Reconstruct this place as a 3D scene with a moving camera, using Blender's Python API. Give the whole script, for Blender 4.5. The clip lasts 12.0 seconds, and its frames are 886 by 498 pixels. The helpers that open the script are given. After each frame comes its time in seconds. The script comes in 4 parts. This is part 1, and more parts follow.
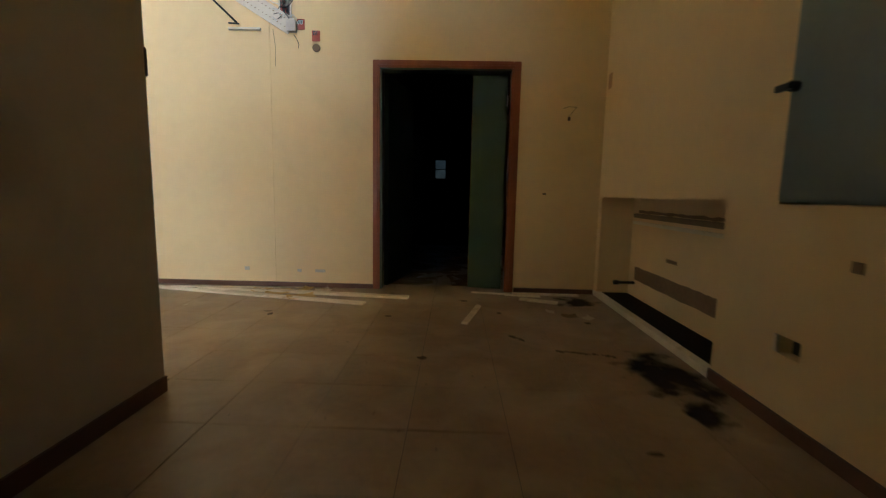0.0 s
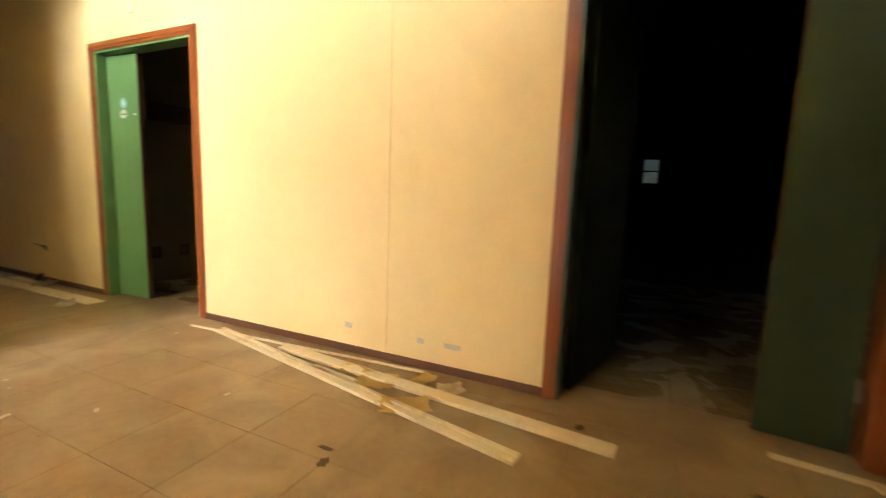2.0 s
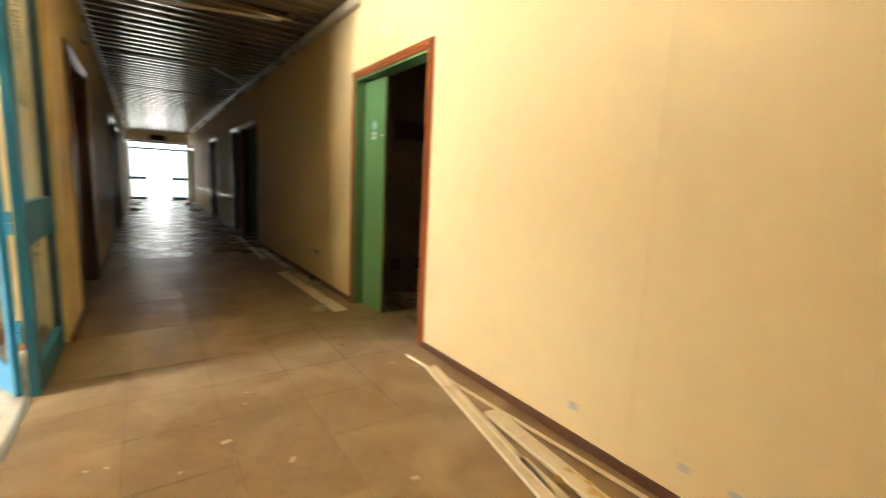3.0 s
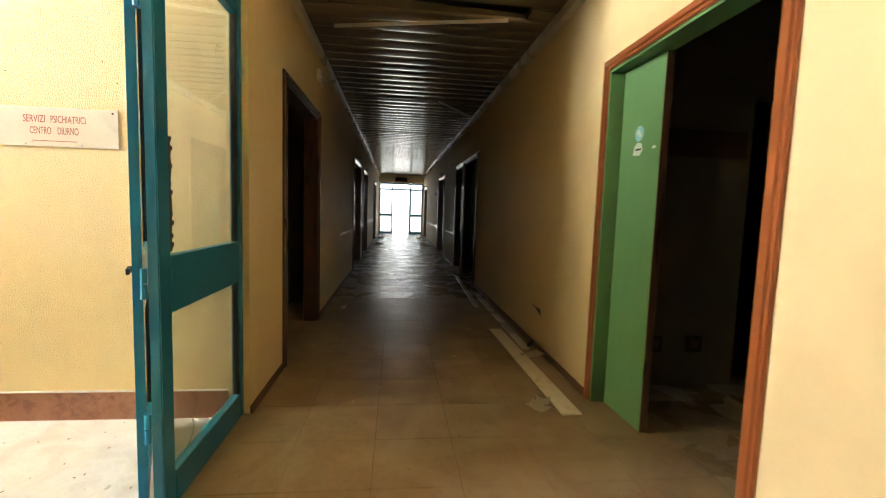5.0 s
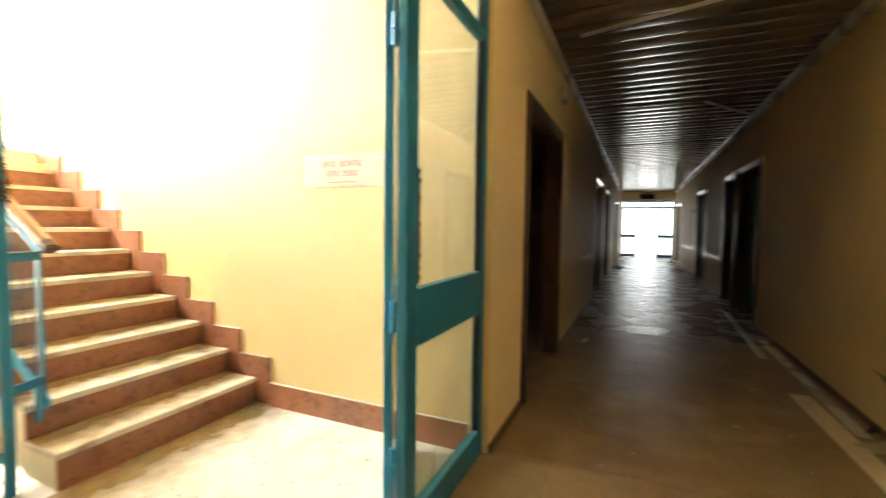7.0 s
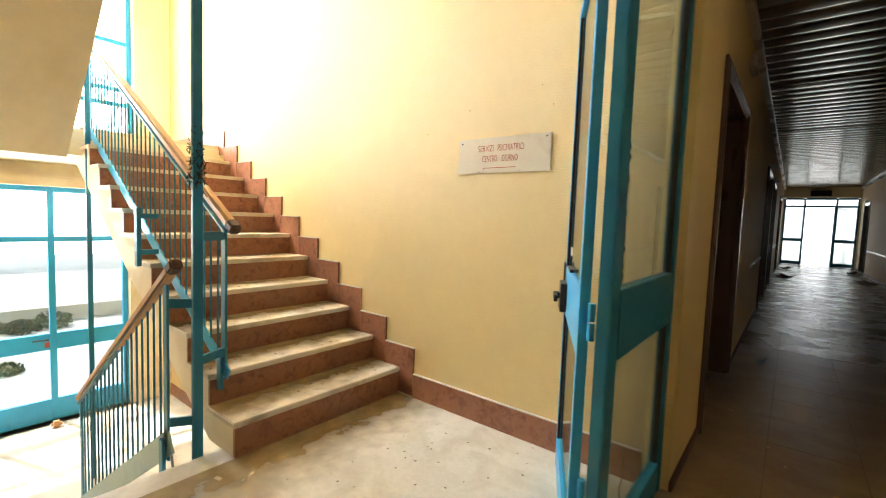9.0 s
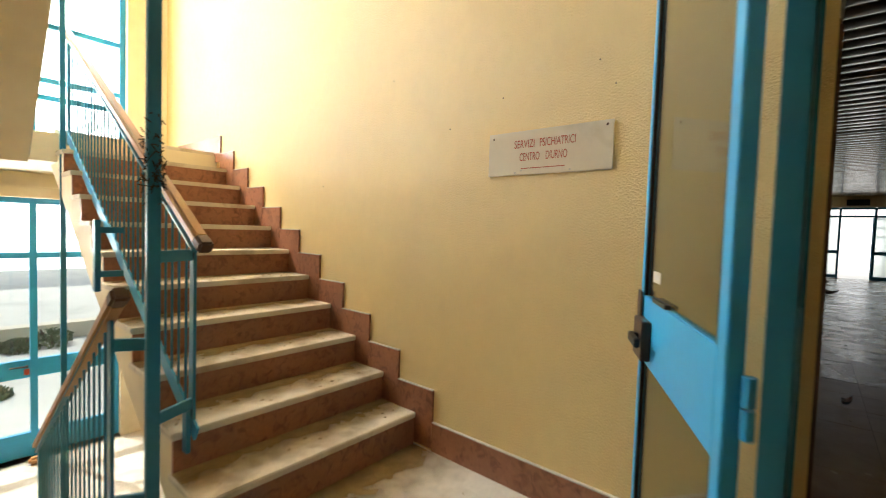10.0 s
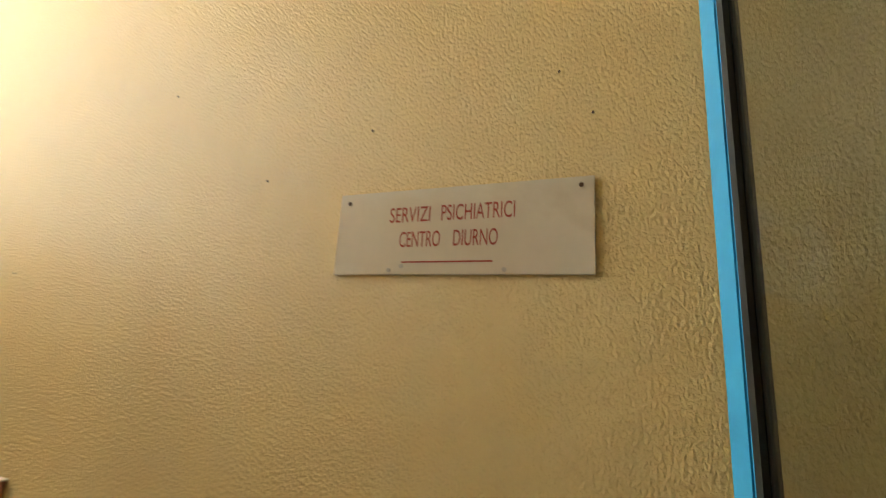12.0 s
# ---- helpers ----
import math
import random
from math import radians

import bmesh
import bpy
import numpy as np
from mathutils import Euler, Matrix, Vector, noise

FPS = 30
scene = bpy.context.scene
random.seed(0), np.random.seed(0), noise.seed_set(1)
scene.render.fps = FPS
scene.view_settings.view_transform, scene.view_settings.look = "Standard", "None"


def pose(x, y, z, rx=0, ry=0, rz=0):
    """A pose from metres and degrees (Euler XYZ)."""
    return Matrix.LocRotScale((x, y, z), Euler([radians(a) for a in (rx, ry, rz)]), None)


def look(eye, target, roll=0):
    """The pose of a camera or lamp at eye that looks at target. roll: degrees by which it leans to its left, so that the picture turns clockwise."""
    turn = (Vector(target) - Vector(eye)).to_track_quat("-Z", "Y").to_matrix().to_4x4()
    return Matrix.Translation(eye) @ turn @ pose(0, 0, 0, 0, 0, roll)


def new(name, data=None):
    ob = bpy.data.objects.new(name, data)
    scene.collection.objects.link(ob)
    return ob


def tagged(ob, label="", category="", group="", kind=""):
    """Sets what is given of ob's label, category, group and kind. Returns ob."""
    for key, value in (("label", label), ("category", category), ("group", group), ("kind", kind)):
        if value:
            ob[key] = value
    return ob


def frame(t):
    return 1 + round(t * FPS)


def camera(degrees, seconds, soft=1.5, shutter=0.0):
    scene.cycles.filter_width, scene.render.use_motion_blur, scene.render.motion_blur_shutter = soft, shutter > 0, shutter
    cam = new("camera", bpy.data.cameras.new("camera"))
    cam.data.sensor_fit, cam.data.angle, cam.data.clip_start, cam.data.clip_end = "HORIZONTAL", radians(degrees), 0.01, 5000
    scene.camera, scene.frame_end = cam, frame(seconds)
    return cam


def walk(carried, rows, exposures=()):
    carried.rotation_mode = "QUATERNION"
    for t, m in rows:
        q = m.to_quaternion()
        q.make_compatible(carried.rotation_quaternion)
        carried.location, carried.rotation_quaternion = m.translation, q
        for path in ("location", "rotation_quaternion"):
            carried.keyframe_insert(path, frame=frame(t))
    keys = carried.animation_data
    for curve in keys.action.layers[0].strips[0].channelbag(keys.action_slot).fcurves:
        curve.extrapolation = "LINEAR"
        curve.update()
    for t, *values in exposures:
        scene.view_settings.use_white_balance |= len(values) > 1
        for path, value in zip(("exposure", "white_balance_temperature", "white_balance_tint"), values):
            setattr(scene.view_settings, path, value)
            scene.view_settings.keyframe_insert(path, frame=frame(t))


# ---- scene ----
cam = camera(90.8, 12.0, soft=1.1, shutter=0.5)
PATH = [
    (0, (1.117, 1.144, 0.961), (1.069, 3.128, 0.708), 1.2),
    (0.5, (1.139, 1.635, 0.997), (1.011, 3.62, 0.786), 1.9),
    (1, (0.986, 2.184, 1.02), (0.85, 4.164, 0.769), 1.9),
    (1.5, (0.886, 2.67, 1.077), (0.529, 4.621, 0.823), 2.0),
    (2, (0.76, 3.191, 1.061), (-0.085, 4.984, 0.796), 2.1),
    (2.5, (0.568, 3.489, 1.155), (-0.622, 5.076, 0.898), 3.3),
    (3, (0.307, 3.75, 1.204), (-1.323, 4.872, 0.912), 2.6),
    (3.5, (-0.021, 3.937, 1.193), (-1.874, 4.619, 0.88), 2.8),
    (5.5, (-1.173, 4.114, 1.235), (-3.164, 4.221, 1.075), 2.0),
    (6, (-1.286, 4.094, 1.237), (-3.277, 4.028, 1.065), 2.2),
    (6.5, (-1.319, 4.071, 1.23), (-3.291, 3.77, 1.084), 1.5),
    (7, (-1.282, 4.009, 1.256), (-3.107, 3.197, 1.15), 0.7),
    (7.5, (-1.268, 3.951, 1.255), (-2.941, 2.857, 1.173), 0.7),
    (9.5, (-1.471, 3.481, 1.212), (-3.016, 2.218, 1.074), 2.3),
    (10, (-1.723, 3.265, 1.221), (-3.248, 1.974, 1.134), 1.9),
    (10.5, (-1.957, 3.036, 1.235), (-3.563, 1.843, 1.229), 2.8),
    (11, (-2.252, 2.847, 1.263), (-3.979, 1.851, 1.423), 1.6),
    (11.5, (-2.489, 2.715, 1.329), (-4.224, 1.809, 1.726), 3.2),
    (12, (-2.65, 2.665, 1.347), (-4.453, 1.918, 1.762), 3.5),
]
# ---- exposure of the carried camera ----
EXPO = [(0.0, 0.45, 5000, 10), (0.5, 1.92, 5900, 10), (1.0, 1.95, 6600, 10), (1.5, 1.9, 6600, 10), (2.0, 1.75, 6500, 10), (2.5, 1.6, 6500, 10), (3.5, 1.38, 6100, 10), (5.5, 1.2, 6250, 10),
        (6.0, 1.4, 6300, 10), (6.5, 1.5, 6300, 10), (7.5, 1.65, 6000, 10), (9.5, 0.2, 6100, 10), (10.5, -0.15, 6300, 10), (11.2, -0.35, 6500, 10), (12.0, -0.58, 6800, 10)]
walk(cam, [(t, look(eye, target, roll)) for t, eye, target, roll in PATH], EXPO)

# ---- world, sun, sky light ----
world = bpy.data.worlds.new("sky")
scene.world = world
world.use_nodes = True
wn = world.node_tree
sky = wn.nodes.new("ShaderNodeTexSky")
sky.sky_type, sky.sun_disc = "NISHITA", False
SUN_FROM = Vector((0.20, -0.55, 0.86)).normalized()
sky.sun_elevation = math.asin(SUN_FROM.z)
sky.sun_rotation = math.atan2(SUN_FROM.x, SUN_FROM.y)
wn.links.new(sky.outputs[0], wn.nodes["Background"].inputs[0])
wn.nodes["Background"].inputs[1].default_value = 0.15
sun = new("sun", bpy.data.lights.new("sun", "SUN"))
sun.data.energy, sun.data.angle, sun.data.color = 4.5, radians(0.5), (1, 0.94, 0.84)
sun.matrix_world = look(SUN_FROM * 30, (0, 0, 0))
# sky light in the tall stair window
lamp = new("window_light", bpy.data.lights.new("window_light", "AREA"))
lamp.data.shape, lamp.data.size, lamp.data.size_y, lamp.data.energy = "RECTANGLE", 2.1, 3.7, 410
lamp.data.color = (1.0, 0.97, 0.92)
lamp.matrix_world = look((-2.08, -2.78, 3.9), (-2.08, 0, 3.9))
# sky light in the strip of glass over the entrance door
lamp = new("fanlight_light", bpy.data.lights.new("fanlight_light", "AREA"))
lamp.data.shape, lamp.data.size, lamp.data.size_y, lamp.data.energy = "RECTANGLE", 1.95, 0.45, 55
lamp.data.color = (1.0, 0.97, 0.92)
lamp.matrix_world = look((-2.05, -2.78, 1.11), (-2.05, 0, 1.11))

# ---- materials ----


def mat(name, col, rough=0.6, metal=0.0, amt=0.15, s1=1.3, s2=35, bump=0.08, bscale=90, stain=None, sscale=0.8, slo=0.55, shi=0.75,
        rnd=0.0, stretch=(1, 1, 1), coat=0.0, rvar=0.1, spec=0.5, placed=False):
    m = bpy.data.materials.new(name)
    m.use_nodes = True
    nt = m.node_tree
    nd, ln = nt.nodes, nt.links
    p = nd["Principled BSDF"]
    tc = nd.new("ShaderNodeTexCoord")
    mp = nd.new("ShaderNodeMapping")
    mp.inputs["Scale"].default_value = stretch
    ln.new(nd.new("ShaderNodeNewGeometry").outputs["Position"] if placed else tc.outputs["Object"], mp.inputs[0])

    def noi(scale, detail=4, distort=0.0):
        n = nd.new("ShaderNodeTexNoise")
        n.inputs["Scale"].default_value, n.inputs["Detail"].default_value = scale, detail
        n.inputs["Distortion"].default_value = distort
        ln.new(mp.outputs[0], n.inputs["Vector"])
        return n.outputs["Fac"]

    def op(kind, a, b):
        n = nd.new("ShaderNodeMath")
        n.operation = kind
        for i, v in enumerate((a, b)):
            if isinstance(v, (int, float)):
                n.inputs[i].default_value = v
            else:
                ln.new(v, n.inputs[i])
        return n.outputs[0]
    n1, n2 = noi(s1, 5, 0.6), noi(s2, 3)
    val = op("ADD", op("MULTIPLY", op("SUBTRACT", n1, 0.5), amt * 2.4), op("MULTIPLY", op("SUBTRACT", n2, 0.5), amt * 1.6))
    if rnd:
        oi = nd.new("ShaderNodeObjectInfo")
        val = op("ADD", val, op("MULTIPLY", op("SUBTRACT", oi.outputs["Random"], 0.5), rnd))
    val = op("ADD", val, 1.0)
    mul = nd.new("ShaderNodeVectorMath")
    mul.operation = "SCALE"
    mul.inputs[0].default_value = col
    ln.new(val, mul.inputs["Scale"])
    out = mul.outputs[0]
    if stain:
        rp = nd.new("ShaderNodeMapRange")
        rp.inputs["From Min"].default_value, rp.inputs["From Max"].default_value = slo, shi
        ln.new(noi(sscale, 8, 0.8), rp.inputs["Value"])
        mx = nd.new("ShaderNodeMix")
        mx.data_type = "RGBA"
        ln.new(rp.outputs[0], mx.inputs["Factor"])
        ln.new(out, mx.inputs["A"])
        mx.inputs["B"].default_value = (*stain, 1)
        out = mx.outputs["Result"]
    ln.new(out, p.inputs["Base Color"])
    ln.new(op("ADD", op("MULTIPLY", op("SUBTRACT", n1, 0.5), rvar * 2), rough), p.inputs["Roughness"])
    p.inputs["Metallic"].default_value = metal
    p.inputs["Coat Weight"].default_value = coat
    p.inputs["Specular IOR Level"].default_value = spec
    if bump:
        b = nd.new("ShaderNodeBump")
        b.inputs["Strength"].default_value, b.inputs["Distance"].default_value = bump, 0.01
        ln.new(noi(bscale, 3, 0.3), b.inputs["Height"])
        ln.new(b.outputs[0], p.inputs["Normal"])
    return m


WALL = mat("yellow_stippled_plaster", (0.80, 0.60, 0.27), 0.45, amt=0.05, s1=0.7, s2=14, bump=0.7, bscale=150, stretch=(1, 1, 0.75), stain=(0.62, 0.47, 0.24), sscale=0.9, slo=0.6, shi=0.95, rvar=0.06)
WALLC = mat("smooth_yellow_paint", (0.80, 0.61, 0.32), 0.68, amt=0.05, s1=0.6, s2=9, bump=0.06, bscale=60, stain=(0.62, 0.45, 0.22), sscale=0.7, slo=0.6, shi=0.95, rvar=0.08)
GREYW = mat("grey_white_plaster", (0.62, 0.56, 0.50), 0.7, amt=0.08, s1=0.6, s2=12, bump=0.08, stain=(0.45, 0.40, 0.34), sscale=0.8)
CREAM = mat("cream_plaster", (0.81, 0.72, 0.53), 0.75, amt=0.07, s1=0.9, s2=12, bump=0.08, stain=(0.6, 0.48, 0.3), sscale=0.8)
TILE = mat("brown_floor_tile", (0.30, 0.205, 0.115), 0.37, amt=0.2, s1=2.6, s2=26, bump=0.3, bscale=10, stain=(0.44, 0.33, 0.20), sscale=2.4, slo=0.42, shi=0.8, rnd=0.08, rvar=0.14, spec=0.32, placed=True)
TILE2 = mat("scuffed_polished_tile", (0.28, 0.20, 0.115), 0.27, amt=0.2, s1=2.6, s2=26, bump=1.0, bscale=15, stain=(0.41, 0.32, 0.20), sscale=2.4, slo=0.42, shi=0.76, rvar=0.14, spec=0.34)
GROUT = mat("dusty_grout", (0.15, 0.105, 0.06), 0.9, amt=0.2)
STONE = mat("pale_landing_stone", (0.66, 0.61, 0.53), 0.55, amt=0.16, s1=3.5, s2=45, bump=0.1, bscale=60, stain=(0.42, 0.35, 0.25), sscale=3.6, slo=0.5, shi=0.85)
TREAD = mat("travertine_tread", (0.67, 0.59, 0.46), 0.5, amt=0.12, s1=2.5, s2=40, bump=0.06, stain=(0.34, 0.25, 0.14), sscale=3.5, slo=0.5, shi=0.75)
MARBLE = mat("red_marble", (0.33, 0.14, 0.073), 0.38, amt=0.22, s1=5, s2=45, bump=0.03, stain=(0.17, 0.065, 0.036), sscale=20, slo=0.5, shi=0.75)
BASEW = mat("brown_skirting", (0.13, 0.055, 0.03), 0.45, amt=0.2, s1=4, s2=40, bump=0.04)
WOODF = mat("varnished_door_frame", (0.30, 0.085, 0.024), 0.33, amt=0.2, s1=3, s2=30, bump=0.05, stretch=(6, 6, 0.7), coat=0.25)
DARKF = mat("dark_door_frame", (0.10, 0.045, 0.025), 0.3, amt=0.2, s1=3, s2=30, bump=0.015, stretch=(6, 6, 0.7), coat=0.8)
GREEN = mat("green_door_paint", (0.135, 0.28, 0.115), 0.42, amt=0.06, s1=1.5, s2=25, bump=0.03, stain=(0.10, 0.215, 0.085), sscale=2, slo=0.6, shi=0.9)
BLUE = mat("turquoise_gloss_paint", (0.035, 0.35, 0.66), 0.33, amt=0.08, s1=3, s2=40, bump=0.04, stain=(0.025, 0.27, 0.50), sscale=4, slo=0.6, shi=0.85)
TEAL = mat("petrol_gloss_paint", (0.022, 0.195, 0.33), 0.36, amt=0.12, s1=3, s2=40, bump=0.04, stain=(0.018, 0.14, 0.22), sscale=5, slo=0.6, shi=0.85)
RAILW = mat("honey_handrail_wood", (0.46, 0.24, 0.085), 0.4, amt=0.18, s1=4, s2=40, stretch=(5, 1, 1), bump=0.04)
DARKEND = mat("worn_dark_wood", (0.10, 0.05, 0.03), 0.5, amt=0.2)
BLACK = mat("black_plastic", (0.012, 0.012, 0.012), 0.4, amt=0.2)
STEEL = mat("scuffed_steel", (0.45, 0.44, 0.42), 0.4, metal=0.9, amt=0.15, bump=0.05)
BRONZE = mat("brown_lock_plate", (0.10, 0.055, 0.035), 0.4, metal=0.4, amt=0.2)
SLAT = mat("lacquered_ceiling_slat", (0.27, 0.205, 0.135), 0.2, amt=0.07, s1=1.1, s2=20, bump=0.005, bscale=9, metal=0.3, rvar=0.02, coat=0.2)
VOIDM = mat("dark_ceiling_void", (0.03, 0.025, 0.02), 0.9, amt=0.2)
TRUNK = mat("aged_white_trunking", (0.66, 0.60, 0.50), 0.28, amt=0.1, bump=0.03)
PLANK = mat("pale_painted_trim", (0.78, 0.69, 0.53), 0.5, amt=0.12, s1=5, s2=40, bump=0.05, stain=(0.5, 0.36, 0.2), sscale=6, slo=0.55, shi=0.8)
FOAM = mat("yellow_card", (0.68, 0.48, 0.18), 0.8, amt=0.15, s1=8, bump=0.1)
PAPER = mat("dirty_paper", (0.58, 0.51, 0.38), 0.8, amt=0.15, s1=9, bump=0.1)
PLATE = mat("sign_plate", (0.72, 0.63, 0.49), 0.4, amt=0.05, s1=4, s2=30, bump=0.02, stain=(0.55, 0.45, 0.30), sscale=4, slo=0.6, shi=0.9)
INK = mat("faded_red_lettering", (0.42, 0.06, 0.035), 0.6, amt=0.25, s1=30, bump=0)
TAR = mat("black_floor_stain", (0.016, 0.012, 0.009), 0.85, amt=0.3, s1=12, bump=0.2, bscale=40, spec=0.15)
STAIN = mat("soaked_black_stain", (0.02, 0.014, 0.010), 0.7, amt=0.3, s1=12, bump=0.1, bscale=40, spec=0.25)
_n, _l = STAIN.node_tree.nodes, STAIN.node_tree.links
_tc, _sub, _len, _no, _ma, _mr = _n.new("ShaderNodeTexCoord"), _n.new("ShaderNodeVectorMath"), _n.new("ShaderNodeVectorMath"), _n.new("ShaderNodeTexNoise"), _n.new("ShaderNodeMath"), _n.new("ShaderNodeMapRange")
_sub.operation, _len.operation, _ma.operation = "SUBTRACT", "LENGTH", "SUBTRACT"
_sub.inputs[1].default_value = (0.5, 0.5, 0.0)
_flat = _n.new("ShaderNodeVectorMath")
_flat.operation = "MULTIPLY"
_flat.inputs[1].default_value = (1, 1, 0)
_l.new(_tc.outputs["Generated"], _sub.inputs[0])
_l.new(_sub.outputs[0], _flat.inputs[0])
_l.new(_flat.outputs[0], _len.inputs[0])
_l.new(_tc.outputs["Object"], _no.inputs["Vector"])
_no.inputs["Scale"].default_value, _no.inputs["Detail"].default_value = 6.0, 7.0
_l.new(_no.outputs["Fac"], _ma.inputs[0])
_l.new(_len.outputs["Value"], _ma.inputs[1])
_l.new(_ma.outputs[0], _mr.inputs["Value"])
_mr.inputs["From Min"].default_value, _mr.inputs["From Max"].default_value = 0.13, 0.32
_mr.inputs["To Max"].default_value = 0.95
_l.new(_mr.outputs[0], _n["Principled BSDF"].inputs["Alpha"])
DRIP = mat("brown_drip_stain", (0.085, 0.058, 0.034), 0.8, amt=0.3, s1=12, bump=0.1)
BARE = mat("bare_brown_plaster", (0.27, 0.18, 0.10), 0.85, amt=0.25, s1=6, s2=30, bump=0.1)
SOOT = mat("old_glue_stain", (0.23, 0.165, 0.095), 0.8, amt=0.3, s1=6, s2=30, bump=0.1)
CABM = mat("grey_blue_cabinet_paint", (0.15, 0.19, 0.19), 0.35, amt=0.08, s1=2, bump=0.02)
REDBOX = mat("red_brown_box", (0.42, 0.07, 0.035), 0.6, amt=0.3, s1=20)
PUTTY = mat("grey_putty", (0.55, 0.50, 0.44), 0.85, amt=0.15, s1=20, bump=0.1)
STICKW = mat("white_sticker", (0.70, 0.72, 0.70), 0.5, amt=0.1, s1=40)
STICKB = mat("pale_blue_sticker", (0.30, 0.56, 0.68), 0.5, amt=0.15, s1=40)
TWIG = mat("dry_twigs", (0.03, 0.022, 0.015), 0.8, amt=0.3)
PAVE = mat("outdoor_paving", (0.55, 0.53, 0.48), 0.9, amt=0.15, s1=0.8, s2=12, bump=0.1, stain=(0.42, 0.40, 0.35), sscale=0.6)
LEAF = mat("shrub_leaves", (0.10, 0.12, 0.05), 0.6, amt=0.3, s1=3, bump=0, rnd=0.3)
FACADE = mat("pale_render", (0.62, 0.55, 0.43), 0.85, amt=0.1, s1=0.4, s2=6, bump=0.1)


# backdrop colours that glow by emission in place of sunlit distance
GLARE = mat("glowing_backdrop", (0.8, 0.78, 0.72), 0.9, amt=0.08, s1=0.3, s2=2, bump=0)
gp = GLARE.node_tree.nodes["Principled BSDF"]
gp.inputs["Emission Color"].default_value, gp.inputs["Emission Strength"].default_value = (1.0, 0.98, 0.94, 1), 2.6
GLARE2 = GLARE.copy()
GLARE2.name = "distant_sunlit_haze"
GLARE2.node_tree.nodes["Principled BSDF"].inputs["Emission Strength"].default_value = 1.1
# room plaster darkened in its colour to hold the rooms' shade
ROOM = mat("shade_darkened_room_plaster", (0.22, 0.18, 0.12), 0.8, amt=0.12, s1=0.8, s2=10, bump=0.08, stain=(0.14, 0.11, 0.07), sscale=0.7)
# darker copy of the green door paint, with door 1's shade in it
SHADEGREEN = mat("shaded_green_door_paint", (0.043, 0.075, 0.043), 0.42, amt=0.08, s1=1.5, s2=25, bump=0.03, stain=(0.035, 0.062, 0.038), sscale=2, slo=0.55, shi=0.9)
DUST = mat("brown_dust_stain", (0.50, 0.42, 0.31), 0.8, amt=0.2, s1=6, s2=30, bump=0.05)
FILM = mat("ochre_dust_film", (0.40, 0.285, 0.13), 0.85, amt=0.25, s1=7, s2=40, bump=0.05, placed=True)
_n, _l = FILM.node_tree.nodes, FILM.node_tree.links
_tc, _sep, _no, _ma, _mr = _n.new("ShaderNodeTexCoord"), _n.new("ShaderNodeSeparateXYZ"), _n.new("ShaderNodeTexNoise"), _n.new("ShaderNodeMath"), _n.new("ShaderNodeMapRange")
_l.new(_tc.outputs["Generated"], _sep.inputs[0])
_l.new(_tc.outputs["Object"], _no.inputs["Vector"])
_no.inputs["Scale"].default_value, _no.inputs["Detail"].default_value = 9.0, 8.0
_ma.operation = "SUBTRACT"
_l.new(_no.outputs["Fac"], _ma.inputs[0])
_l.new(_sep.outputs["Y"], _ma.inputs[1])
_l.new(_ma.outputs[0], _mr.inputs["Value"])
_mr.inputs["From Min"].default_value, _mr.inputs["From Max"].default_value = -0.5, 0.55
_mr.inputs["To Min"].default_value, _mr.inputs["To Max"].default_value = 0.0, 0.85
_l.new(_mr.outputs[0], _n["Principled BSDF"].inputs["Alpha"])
PALEB = mat("sun_bleached_blue_paint", (0.30, 0.44, 0.46), 0.4, amt=0.12, s1=3, s2=40, bump=0.04, stain=(0.2, 0.32, 0.35), sscale=5, slo=0.6, shi=0.85)


